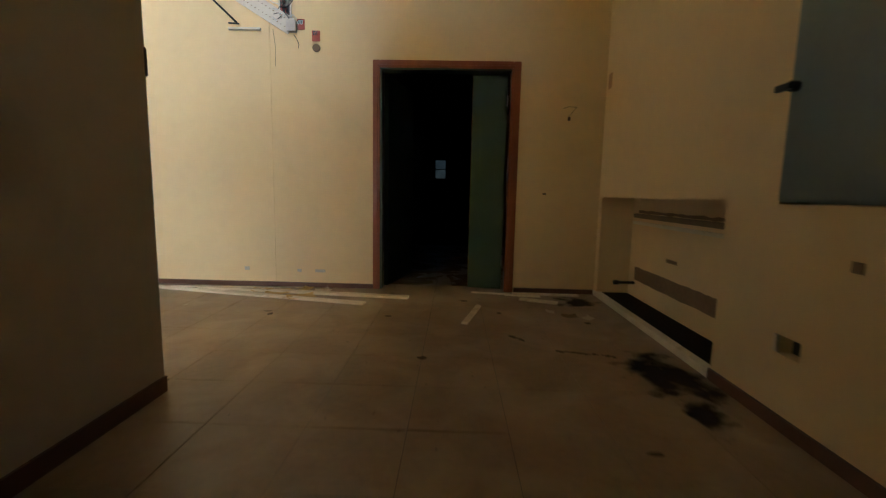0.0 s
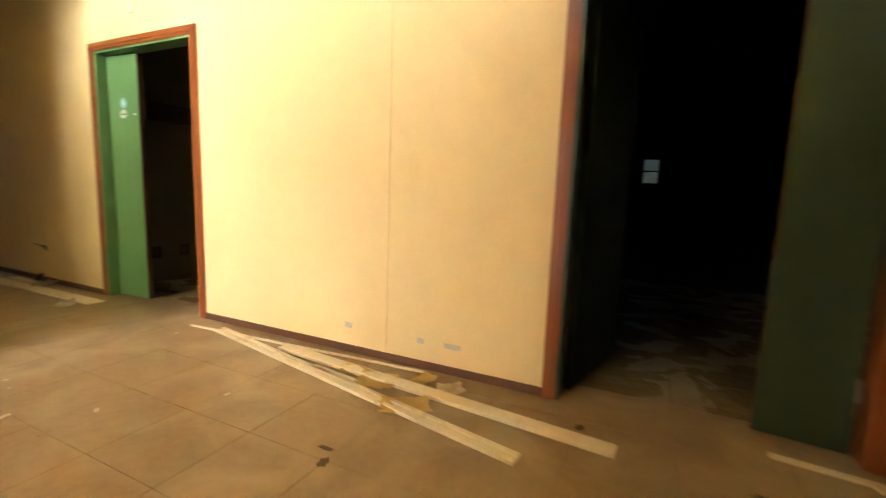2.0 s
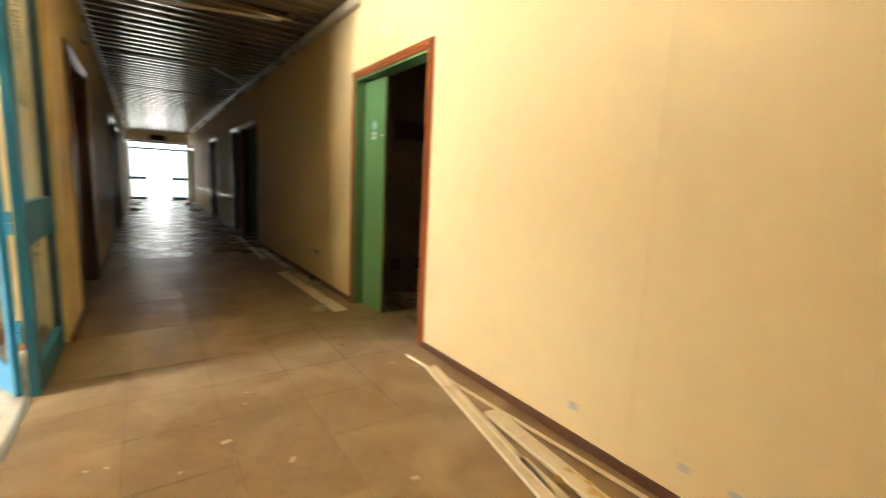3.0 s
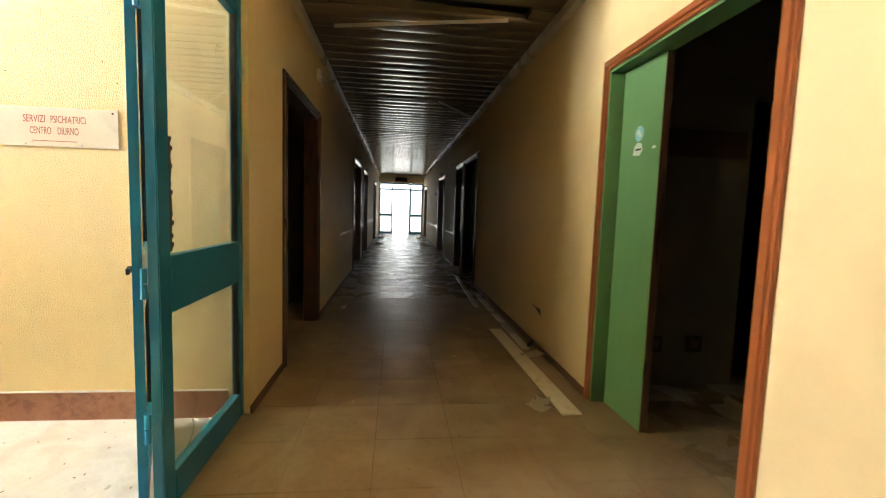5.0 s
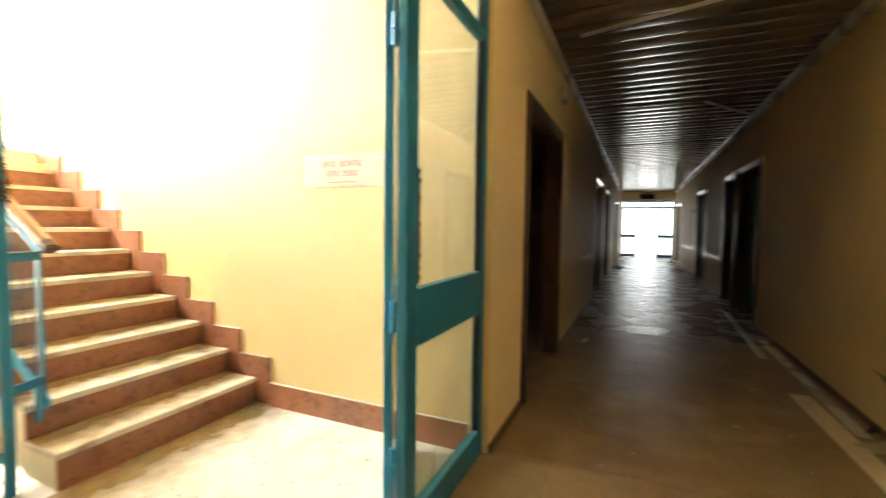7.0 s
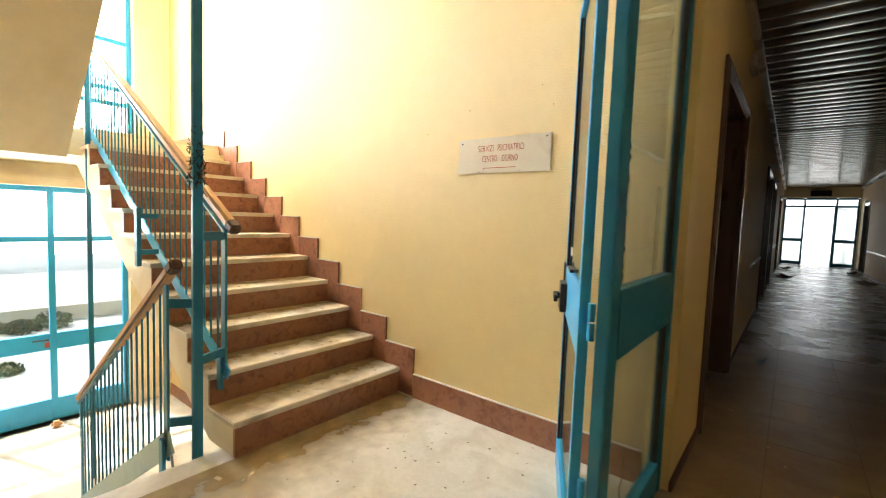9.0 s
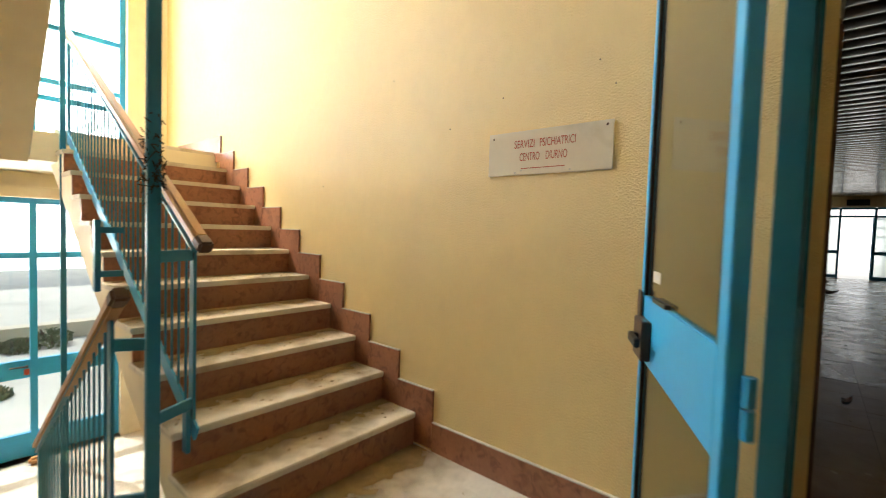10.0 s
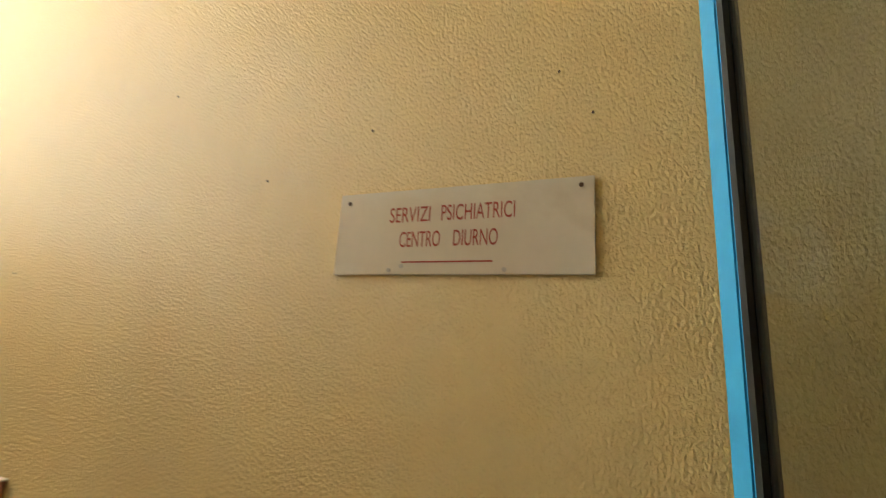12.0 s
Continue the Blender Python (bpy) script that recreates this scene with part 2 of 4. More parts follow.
def glass(name, dust, rough=0.0, tint=(0.93, 0.96, 0.94), dustcol=(0.55, 0.52, 0.42), sheet=False):
    """Dusty glass; sheet: a thin pane that passes tinted light and mirrors at its surface."""
    m = mat(name, dustcol, 0.8, amt=0.1, bump=0)
    nt = m.node_tree
    nd, ln = nt.nodes, nt.links
    p = nd["Principled BSDF"]
    if sheet:
        g = nd.new("ShaderNodeMixShader")
        tr, gl = nd.new("ShaderNodeBsdfTransparent"), nd.new("ShaderNodeBsdfGlossy")
        tr.inputs["Color"].default_value = (*tint, 1)
        gl.inputs["Roughness"].default_value = rough
        lw, pw, sc = nd.new("ShaderNodeLayerWeight"), nd.new("ShaderNodeMath"), nd.new("ShaderNodeMath")
        lw.inputs["Blend"].default_value = 0.5
        pw.operation, sc.operation = "POWER", "MULTIPLY_ADD"
        pw.inputs[1].default_value = 4.0
        sc.inputs[1].default_value, sc.inputs[2].default_value = 0.7, 0.04
        ln.new(lw.outputs["Facing"], pw.inputs[0])
        ln.new(pw.outputs[0], sc.inputs[0])
        ln.new(sc.outputs[0], g.inputs[0])
        ln.new(tr.outputs[0], g.inputs[1])
        ln.new(gl.outputs[0], g.inputs[2])
    else:
        g = nd.new("ShaderNodeBsdfGlass")
        g.inputs["Color"].default_value = (*tint, 1)
        g.inputs["Roughness"].default_value, g.inputs["IOR"].default_value = rough, 1.48
    mx = nd.new("ShaderNodeMixShader")
    tc = nd.new("ShaderNodeTexCoord")
    n = nd.new("ShaderNodeTexNoise")
    n.inputs["Scale"].default_value, n.inputs["Detail"].default_value, n.inputs["Distortion"].default_value = 2.5, 7, 1.0
    ln.new(tc.outputs["Object"], n.inputs["Vector"])
    mr = nd.new("ShaderNodeMapRange")
    mr.inputs["From Min"].default_value, mr.inputs["From Max"].default_value = 0.3, 0.75
    mr.inputs["To Min"].default_value, mr.inputs["To Max"].default_value = dust * 0.5, dust * 1.5
    ln.new(n.outputs["Fac"], mr.inputs["Value"])
    ln.new(mr.outputs[0], mx.inputs[0])
    ln.new(g.outputs[0], mx.inputs[1])
    ln.new(p.outputs[0], mx.inputs[2])
    ln.new(mx.outputs[0], nd["Material Output"].inputs["Surface"])
    return m


GLASS = glass("dusty_window_glass", 0.07, 0.02, (0.94, 0.95, 0.91), sheet=True)
LEAFG = glass("grimy_door_glass", 0.04, 0.02, (0.67, 0.675, 0.585), (0.30, 0.28, 0.2), sheet=True)
CLEAN = glass("clear_window_glass", 0.02)
# glass tinted dark only to hold back the far window's light
DIM = glass("light_dimming_glass", 0.35, 0.1, (0.2, 0.21, 0.21), (0.03, 0.03, 0.03))
FROST = glass("frosted_glass", 0.12, 0.35)

# ---- mesh helpers ----


def box(bm, x0, y0, z0, x1, y1, z1, m=None):
    vs = [bm.verts.new(Vector((x, y, z)) if m is None else m @ Vector((x, y, z))) for x in (x0, x1) for y in (y0, y1) for z in (z0, z1)]
    for f in ((0, 1, 3, 2), (4, 6, 7, 5), (0, 4, 5, 1), (2, 3, 7, 6), (0, 2, 6, 4), (1, 5, 7, 3)):
        bm.faces.new([vs[i] for i in f])
    return vs


def rod(bm, a, b, r, seg=8):
    a, b = Vector(a), Vector(b)
    d = (b - a)
    q = d.to_track_quat("Z", "Y").to_matrix()
    ring = [[bm.verts.new(p + q @ Vector((r * math.cos(2 * math.pi * i / seg), r * math.sin(2 * math.pi * i / seg), 0))) for i in range(seg)] for p in (a, b)]
    for i in range(seg):
        j = (i + 1) % seg
        bm.faces.new((ring[0][i], ring[0][j], ring[1][j], ring[1][i]))
    bm.faces.new(ring[0][::-1])
    bm.faces.new(ring[1])


def prism(bm, pts, axis, a, b):
    """A polygon in the two other axes, drawn out along axis from a to b."""
    def put(u, v, w):
        return {"x": (w, u, v), "y": (u, w, v), "z": (u, v, w)}[axis]
    lo = [bm.verts.new(put(u, v, a)) for u, v in pts]
    hi = [bm.verts.new(put(u, v, b)) for u, v in pts]
    n = len(pts)
    bm.faces.new(lo)
    bm.faces.new(hi[::-1])
    for i in range(n):
        j = (i + 1) % n
        bm.faces.new((lo[i], hi[i], hi[j], lo[j]))


def bar(bm, a, b, w, h, side=(1, 0, 0)):
    """A flat bar from a to b, w wide along side, h high across."""
    a, b, s = Vector(a), Vector(b), Vector(side).normalized()
    d = (b - a).normalized()
    u = d.cross(s).normalized()
    vs = [bm.verts.new(p + s * (i * w / 2) + u * (j * h / 2)) for p in (a, b) for i, j in ((-1, -1), (1, -1), (1, 1), (-1, 1))]
    for f in ((0, 1, 2, 3), (7, 6, 5, 4), (0, 4, 5, 1), (1, 5, 6, 2), (2, 6, 7, 3), (3, 7, 4, 0)):
        bm.faces.new([vs[i] for i in f])


def part(name, bm, material, parent=None, label="", bevel=0.0, smooth=False):
    bmesh.ops.recalc_face_normals(bm, faces=bm.faces[:])
    if bevel:
        bmesh.ops.bevel(bm, geom=bm.edges[:], offset=bevel, segments=2, affect="EDGES", clamp_overlap=True)
    me = bpy.data.meshes.new(name)
    bm.to_mesh(me)
    bm.free()
    if smooth:
        me.shade_smooth()
    me.materials.append(material)
    ob = new(name, me)
    if parent is not None:
        ob.parent = parent
    if label:
        ob["label"] = label
    return ob


def cube(name, b, material, parent=None, label="", bevel=0.0, m=None):
    bm = bmesh.new()
    box(bm, *b, m)
    return part(name, bm, material, parent, label, bevel)


def empty(name, label="", category="", group="", kind=""):
    return tagged(new(name), label, category, group, kind)


def wall(name, axis, w0, w1, u0, u1, z0, z1, material, label, holes=()):
    """A thick wall, from w0 to w1 across, u0 to u1 along, with openings (ua, ub, za, zb) right through it."""
    us = sorted({u0, u1, *[h[0] for h in holes], *[h[1] for h in holes]})
    zs = sorted({z0, z1, *[h[2] for h in holes], *[h[3] for h in holes]})
    us, zs = [u for u in us if u0 <= u <= u1], [z for z in zs if z0 <= z <= z1]

    def solid(i, j):
        if not (0 <= i < len(us) - 1 and 0 <= j < len(zs) - 1):
            return False
        cu, cz = (us[i] + us[i + 1]) / 2, (zs[j] + zs[j + 1]) / 2
        return not any(h[0] < cu < h[1] and h[2] < cz < h[3] for h in holes)
    bm = bmesh.new()
    cache = {}

    def v(i, w, j):
        if (i, w, j) not in cache:
            cache[i, w, j] = bm.verts.new((us[i], w, zs[j]) if axis == "x" else (w, us[i], zs[j]))
        return cache[i, w, j]
    for i in range(len(us) - 1):
        for j in range(len(zs) - 1):
            if not solid(i, j):
                continue
            for w in (w0, w1):
                bm.faces.new((v(i, w, j), v(i + 1, w, j), v(i + 1, w, j + 1), v(i, w, j + 1)))
            for di, dj, e in ((-1, 0, ((i, j), (i, j + 1))), (1, 0, ((i + 1, j), (i + 1, j + 1))), (0, -1, ((i, j), (i + 1, j))), (0, 1, ((i, j + 1), (i + 1, j + 1)))):
                if not solid(i + di, j + dj):
                    (a, b), (c, d) = e
                    bm.faces.new((v(a, w0, b), v(c, w0, d), v(c, w1, d), v(a, w1, b)))
    return tagged(part(name, bm, material), label, "wall", kind="structure")


# ---- plan ----
NY, SY = 5.42, 3.29          # faces of the north wall and of the corridor's south wall
SX, EX = -3.54, 2.51         # sign wall, hall's east wall
CEIL, TOP = 2.82, 6.0
ENDX = -22.0
LAND = -0.015                # landing, a little under the corridor floor
LOW = -1.204                 # floor of the entrance below
FY = -2.55                   # inner face of the glazed front
DOORN = [(-9.34, -8.03), (-10.45, -9.56), (-14.40, -12.85), (-20.9, -19.7)]
DOORS = [(-5.70, -4.33), (-11.15, -9.62), (-13.55, -12.10), (-18.7, -17.25)]

wall("wall_north", "x", NY, NY + 0.14, ENDX - 0.2, EX + 0.5, -0.3, 4.5, WALLC, "yellow painted plaster wall with a vertical seam and door openings",
     [(0.385, 1.645, -0.02, 2.125), (-3.645, -2.385, -0.02, 2.125)] + [(a, b, -0.02, 2.125) for a, b in DOORN])
wall("wall_south", "x", SY - 0.14, SY, ENDX - 0.2, SX - 0.14, -0.3, 3.3, WALLC, "yellow painted corridor wall with dark door openings", [(a, b, -0.02, 2.125) for a, b in DOORS])
wall("wall_west", "y", SX - 0.14, SX, FY - 0.2, SY, LOW - 0.3, TOP, WALL, "yellow stippled plaster wall beside the stairs")
wall("wall_east", "y", EX, EX + 0.3, -1.7, NY, -0.3, 4.5, WALLC, "yellowish painted wall with a low radiator niche", [(3.43, 5.33, 0.045, 0.955), (2.35, 3.065, 0.945, 2.10), (2.86, 2.975, 0.315, 0.395)])
wall("wall_niche", "y", EX + 0.3, EX + 0.4, -1.7, NY + 0.14, -0.3, 4.5, WALLC, "yellowish plaster back of the radiator niche")
# unseen openings at z 3.3 to 4.3, added to let window light through
wall("wall_partition", "y", -0.40, -0.24, -1.7, 3.09, -0.3, 6.2, GREYW, "greyish plaster partition wall ending in a free edge, with an added unseen light opening high up", [(1.42, 3.09, 3.3, 4.3)])
wall("wall_stair_east", "y", -0.95, -0.80, FY - 0.2, 1.42, LOW - 0.3, TOP, WALL, "yellow stippled plaster stairwell wall with an added unseen light opening high up", [(0.6, 1.42, 3.3, 4.3)])
wall("wall_stair_fill", "x", 1.27, 1.42, -0.80, -0.40, -0.3, TOP, WALL, "yellow plaster return wall", [(-0.80, -0.40, 3.3, 4.3)])
wall("wall_hall_back", "x", -1.85, -1.7, -0.40, EX + 0.3, -0.3, 4.5, WALLC, "yellow painted back wall of the hall")
wall("wall_bulkhead", "y", SX - 0.14, SX, SY, NY, CEIL + 0.02, 4.5, WALLC, "yellow painted wall above the corridor mouth")
wall("wall_over_landing", "x", SY - 0.2, SY, SX, -0.25, 4.3, TOP + 0.2, WALL, "yellow plaster wall above the hall ceiling")
wall("wall_front", "x", FY - 0.25, FY, -3.67, -0.80, LOW - 0.3, TOP + 0.2, CREAM, "cream plaster stair front with tall glazed openings",
     [(-3.10, -1.0, LOW, 1.40), (-3.16, -1.0, 1.98, 5.8)])
wall("wall_end", "y", ENDX - 0.2, ENDX, SY - 0.14, NY, -0.3, 3.3, CREAM, "plaster end wall of the corridor", [(3.33, 5.38, -0.02, 2.45)])
# rooms behind the doors, their dimness put into the plaster colour
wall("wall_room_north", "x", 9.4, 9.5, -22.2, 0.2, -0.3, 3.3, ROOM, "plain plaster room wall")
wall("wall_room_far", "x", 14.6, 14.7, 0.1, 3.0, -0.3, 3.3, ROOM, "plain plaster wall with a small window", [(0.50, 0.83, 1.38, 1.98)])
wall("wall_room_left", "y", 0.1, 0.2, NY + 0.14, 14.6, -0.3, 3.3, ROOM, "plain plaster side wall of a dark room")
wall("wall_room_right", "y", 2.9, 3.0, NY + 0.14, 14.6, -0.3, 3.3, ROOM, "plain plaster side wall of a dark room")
wall("wall_room_west", "y", -4.0, -3.88, NY + 0.14, 9.4, -0.3, 3.3, ROOM, "cream wall inside the open room, its dimness put into the colour", [(6.62, 7.5, -0.02, 2.10)])
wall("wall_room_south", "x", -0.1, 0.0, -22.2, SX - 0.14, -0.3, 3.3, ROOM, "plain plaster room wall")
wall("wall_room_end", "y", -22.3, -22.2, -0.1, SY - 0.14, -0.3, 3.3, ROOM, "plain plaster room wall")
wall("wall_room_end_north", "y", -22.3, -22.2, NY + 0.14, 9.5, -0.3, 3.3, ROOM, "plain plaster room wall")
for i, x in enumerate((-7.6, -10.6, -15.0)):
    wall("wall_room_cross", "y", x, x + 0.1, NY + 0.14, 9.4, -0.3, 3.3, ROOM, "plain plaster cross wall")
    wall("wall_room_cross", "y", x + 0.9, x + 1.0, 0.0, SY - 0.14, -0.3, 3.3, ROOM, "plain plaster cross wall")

# floors
bm = bmesh.new()
box(bm, ENDX - 0.4, SY - 3.4, -0.3, SX - 0.14, NY + 4.1, -0.003)
box(bm, SX - 0.14, 3.2, -0.3, EX + 0.5, 14.7, -0.003)
box(bm, -0.40, -1.8, -0.3, EX + 0.5, 3.2, -0.003)
tagged(part("floor", bm, GROUT), "dark bedding and joints under brown floor tiles", "floor", kind="structure")
bm = bmesh.new()
box(bm, SX, 1.42, -0.2, -0.40, 3.2, LAND)
tagged(part("floor_landing", bm, STONE, bevel=0.006), "pale dusty stone landing floor", "floor", kind="structure")
tagged(cube("floor_entrance", (SX, FY - 0.3, LOW - 0.2, -0.95, 1.42, LOW), STONE), "pale dusty stone entrance floor", "floor", kind="structure")
tagged(cube("trim_threshold", (SX, 3.19, -0.02, -0.40, 3.222, 0.003), STEEL), "thin worn metal threshold strip", "trim", kind="structure")

# ceilings: the slatted one over hall and corridor, plain slabs elsewhere
bm = bmesh.new()
rng = random.Random(4)
x = ENDX
while x < SX - 0.2:
    w, dz = 0.205, rng.uniform(-0.002, 0.002)
    if -4.88 < x < -4.66:
        spans = ((SY, 3.55), (5.15, NY))          # the torn-out slat
    elif -7.60 < x < -7.38:
        spans, w = ((SY, NY),), 0.115
    elif -10.50 < x < -10.28:
        spans, w = ((SY, NY),), 0.15
    else:
        spans = ((SY, NY),)
    prof = [(x, CEIL + 0.03 + dz), (x + 0.006, CEIL + 0.008 + dz), *[(x + 0.022 + (w - 0.044) * q / 8, CEIL + dz - 0.005 * (1 - (q / 4 - 1) ** 2)) for q in range(9)], (x + w - 0.006, CEIL + 0.008 + dz), (x + w, CEIL + 0.03 + dz)]
    for y0, y1 in spans:
        prism(bm, prof, "y", y0, y1)
    x += 0.222
tagged(part("ceiling", bm, SLAT), "brown lacquered metal slat ceiling with missing slats", "ceiling", kind="structure")
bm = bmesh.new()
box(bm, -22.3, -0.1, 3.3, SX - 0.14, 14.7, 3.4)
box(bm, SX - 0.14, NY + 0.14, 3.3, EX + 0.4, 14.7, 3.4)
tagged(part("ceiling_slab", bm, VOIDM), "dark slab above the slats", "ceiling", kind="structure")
# hall and landing ceilings out of view, set high to admit window light
bm = bmesh.new()
box(bm, SX, SY, 4.4, EX + 0.4, NY + 0.14, 4.6)
box(bm, -0.4, -1.85, 4.4, EX + 0.4, SY, 4.6)
box(bm, SX, 1.42, 4.3, -0.40, SY - 0.2, 4.5)
box(bm, SX - 0.14, FY - 0.25, TOP, -0.4, SY, TOP + 0.2)
tagged(part("ceiling_stair", bm, CREAM), "cream plaster ceilings of hall and stairwell", "ceiling", kind="structure")

# skirtings
bm = bmesh.new()
for a, b in ((1.72, EX), (-2.34, 0.33), (-7.96, -3.69), (-12.78, -10.52), (-19.63, -14.47), (ENDX, -20.97)):
    box(bm, a, NY - 0.014, 0.0, b, NY + 0.002, 0.045)
for a, b in ((-4.26, SX), (-9.55, -5.77), (-12.03, -11.22), (-17.18, -13.62), (ENDX, -18.77)):
    box(bm, a, SY - 0.002, 0.0, b, SY + 0.014, 0.045)
box(bm, -0.242, -1.7, 0.0, -0.228, 3.09, 0.075)
box(bm, EX - 0.014, -1.7, 0.0, EX + 0.002, 3.43, 0.06)
tagged(part("baseboard", bm, BASEW), "narrow dark brown skirting board", "skirting", kind="structure")
tagged(cube("trim_niche_kerb", (EX - 0.012, 3.41, 0.0, EX + 0.05, 5.42, 0.048), PLANK, bevel=0.004), "pale dusty kerb along the radiator niche", "trim", kind="structure")

# ---- doors with wooden frames ----


def framed_door(name, x0, x1, y, facing, frame_m, label, leaves, reveal=GREEN, height=2.125):
    """Casing 8 cm wide round the opening x0..x1 in a wall whose face is at y; facing -1: seen from smaller y. leaves: (hinge x, width, angle, swing)."""
    d = empty(name, label, "door", kind="structure")
    f = facing
    ya, yb = sorted((y, y + f * 0.018))
    for a, b in ((x0 - 0.065, x0 + 0.004), (x1 - 0.004, x1 + 0.065)):
        bm = bmesh.new()
        box(bm, a, ya, 0.0, b, yb, height + 0.065)
        part("jamb", bm, frame_m, d, bevel=0.006)
        lip = (a + 0.02, *sorted((y + f * 0.012, y + f * 0.026)))
        cube("bead", (a + 0.022, lip[1], 0.0, b - 0.022, lip[2], height + 0.043), frame_m, d, bevel=0.004)
    cube("head", (x0 + 0.004, ya, height - 0.004, x1 - 0.004, yb, height + 0.065), frame_m, d, bevel=0.006)
    cube("bead", (x0 - 0.043, *sorted((y + f * 0.012, y + f * 0.026))[:1], height + 0.02, x1 + 0.043, sorted((y + f * 0.012, y + f * 0.026))[1], height + 0.043), frame_m, d, bevel=0.004)
    # lining of the reveal
    r0, r1 = sorted((y + f * 0.005, y - f * 0.13))
    cube("lining", (x0 - 0.002, r0, 0.0, x0 + 0.02, r1, height), reveal, d)
    cube("lining", (x1 - 0.02, r0, 0.0, x1 + 0.002, r1, height), frame_m, d)
    cube("lining", (x0 + 0.02, r0, height - 0.02, x1 - 0.02, r1, height + 0.002), reveal, d)
    for hx, hy, w, ang, m in leaves:
        piv = pose(hx, hy, 0, 0, 0, ang)
        leaf = cube("leaf", (0, -0.02, 0.012, w, 0.02, height - 0.03), m, d, "", 0.003, piv)
        cube("edge_strip", (w, -0.021, 0.012, w + 0.006, 0.021, height - 0.03), DARKF, leaf, "", 0, piv)
        for z in (0.25, 1.8):
            bm = bmesh.new()
            rod(bm, piv @ Vector((0.0, 0.03, z)), piv @ Vector((0.0, 0.03, z + 0.1)), 0.009)
            part("hinge", bm, STEEL, leaf)
    return d


# door 1 takes the darkened green so that it reads as shaded
framed_door("door_1", 0.385, 1.645, NY, -1, WOODF, "open green double door, shade put into its colour, in a reddish-brown varnished frame", [(0.43, NY + 0.12, 0.80, 78, SHADEGREEN), (1.605, NY + 0.10, 0.335, 172, SHADEGREEN)], reveal=SHADEGREEN)
d2 = framed_door("door_2", -3.645, -2.385, NY, -1, WOODF, "green double door, one leaf wide open, in a reddish-brown frame", [(-3.585, NY + 0.085, 0.385, 3, GREEN), (-2.45, NY + 0.13, 0.78, 82, GREEN)])
small = [o for o in d2.children if o.name.startswith("leaf")][0]
sp = pose(-3.585, NY + 0.085, 0, 0, 0, 3)
bm = bmesh.new()
bm.faces.new([bm.verts.new(sp @ Vector((0.19 + 0.042 * math.cos(a), -0.0215, 1.70 + 0.045 * math.sin(a)))) for a in [i * math.pi / 10 for i in range(20)]])
part("sticker", bm, STICKB, small, "round pale blue sticker")
bm = bmesh.new()
for dx, dz, r in ((-0.008, 0.008, 0.014), (0.012, -0.01, 0.012)):
    bm.faces.new([bm.verts.new(sp @ Vector((0.19 + dx + r * math.cos(a), -0.0225, 1.70 + dz + r * math.sin(a)))) for a in [i * math.pi / 6 for i in range(12)]])
part("sticker_mark", bm, STICKW, small, "white mark on the round sticker")
bm = bmesh.new()
bm.faces.new([bm.verts.new(sp @ Vector((0.185 + x, -0.0215, 1.615 + z))) for x, z in ((-0.045, -0.035), (0.02, -0.04), (0.045, -0.01), (0.03, 0.03), (-0.01, 0.036), (-0.04, 0.012))])
part("sticker", bm, STICKW, small, "torn white sticker")
bm = bmesh.new()
box(bm, 0.165, -0.0235, 1.605, 0.215, -0.0218, 1.615, sp)
part("sticker_mark", bm, BLACK, small)
cube("sticker", (0.315, -0.022, 1.60, 0.345, -0.0205, 1.615), STICKW, small, "small white sticker", 0, sp)
for i, (a, b) in enumerate(DOORN):
    framed_door("door_%d" % (3 + i), a, b, NY, -1, DARKF, "dark open doorway in a brown frame off the corridor", [(b - 0.03, NY + 0.13, 0.8, 100, GREEN)], reveal=DARKF)
for i, (a, b) in enumerate(DOORS):
    framed_door("door_%d" % (7 + i), a, b, SY, 1, DARKF, "dark open doorway in a brown frame off the corridor", [(b - 0.03, SY - 0.14, 0.8, 262, GREEN)], reveal=DARKF)

# ---- glazed screen and its open leaf ----
scr = empty("glazed_screen", "turquoise metal screen with tall dusty glass panes at the corridor corner", "glass screen")
PY0, PY1 = 3.205, 3.255
cube("post", (-2.752, PY0 + 0.004, 0.0, -2.665, PY1 - 0.004, CEIL), TEAL, scr, bevel=0.004)
cube("post", (SX, PY0, 0.0, -3.495, PY1, CEIL), TEAL, scr, bevel=0.004)
for z0, z1 in ((0.0, 0.14), (0.79, 1.015), (2.22, 2.275), (CEIL - 0.06, CEIL)):
    cube("rail", (-3.495, PY0 + 0.003, z0, -2.752, PY1 - 0.003, z1), TEAL, scr, bevel=0.003)
for z0, z1 in ((0.14, 0.79), (1.015, 2.22), (2.275, CEIL - 0.06)):
    cube("pane", (-3.495, 3.227, z0, -2.752, 3.233, z1), GLASS, scr)
    for xa in (-3.495, -2.764):
        cube("glazing_bead", (xa, 3.217, z0, xa + 0.012, 3.243, z1), BLACK, scr)
for pts in ([(-3.30, 1.98), (-3.27, 1.99), (-3.24, 1.95), (-3.24, 1.92)], [(-2.90, 0.16), (-2.96, 0.22), (-2.94, 0.27), (-2.99, 0.33), (-2.97, 0.38)]):
    bm = bmesh.new()
    for (xa, za), (xb, zb) in zip(pts, pts[1:]):
        rod(bm, (xa, 3.234, za), (xb, 3.234, zb), 0.0015, 5)
    part("crack", bm, SOOT, scr, "fine crack in the glass")
bm = bmesh.new()
r2 = random.Random(8)
for i in range(26):
    z = 1.03 + i * 0.017
    box(bm, -2.772 - r2.uniform(0.006, 0.024), 3.234, z, -2.76, 3.243, z + 0.018)
part("flaking_putty", bm, DARKEND, scr, "dark crumbling putty along the glass")

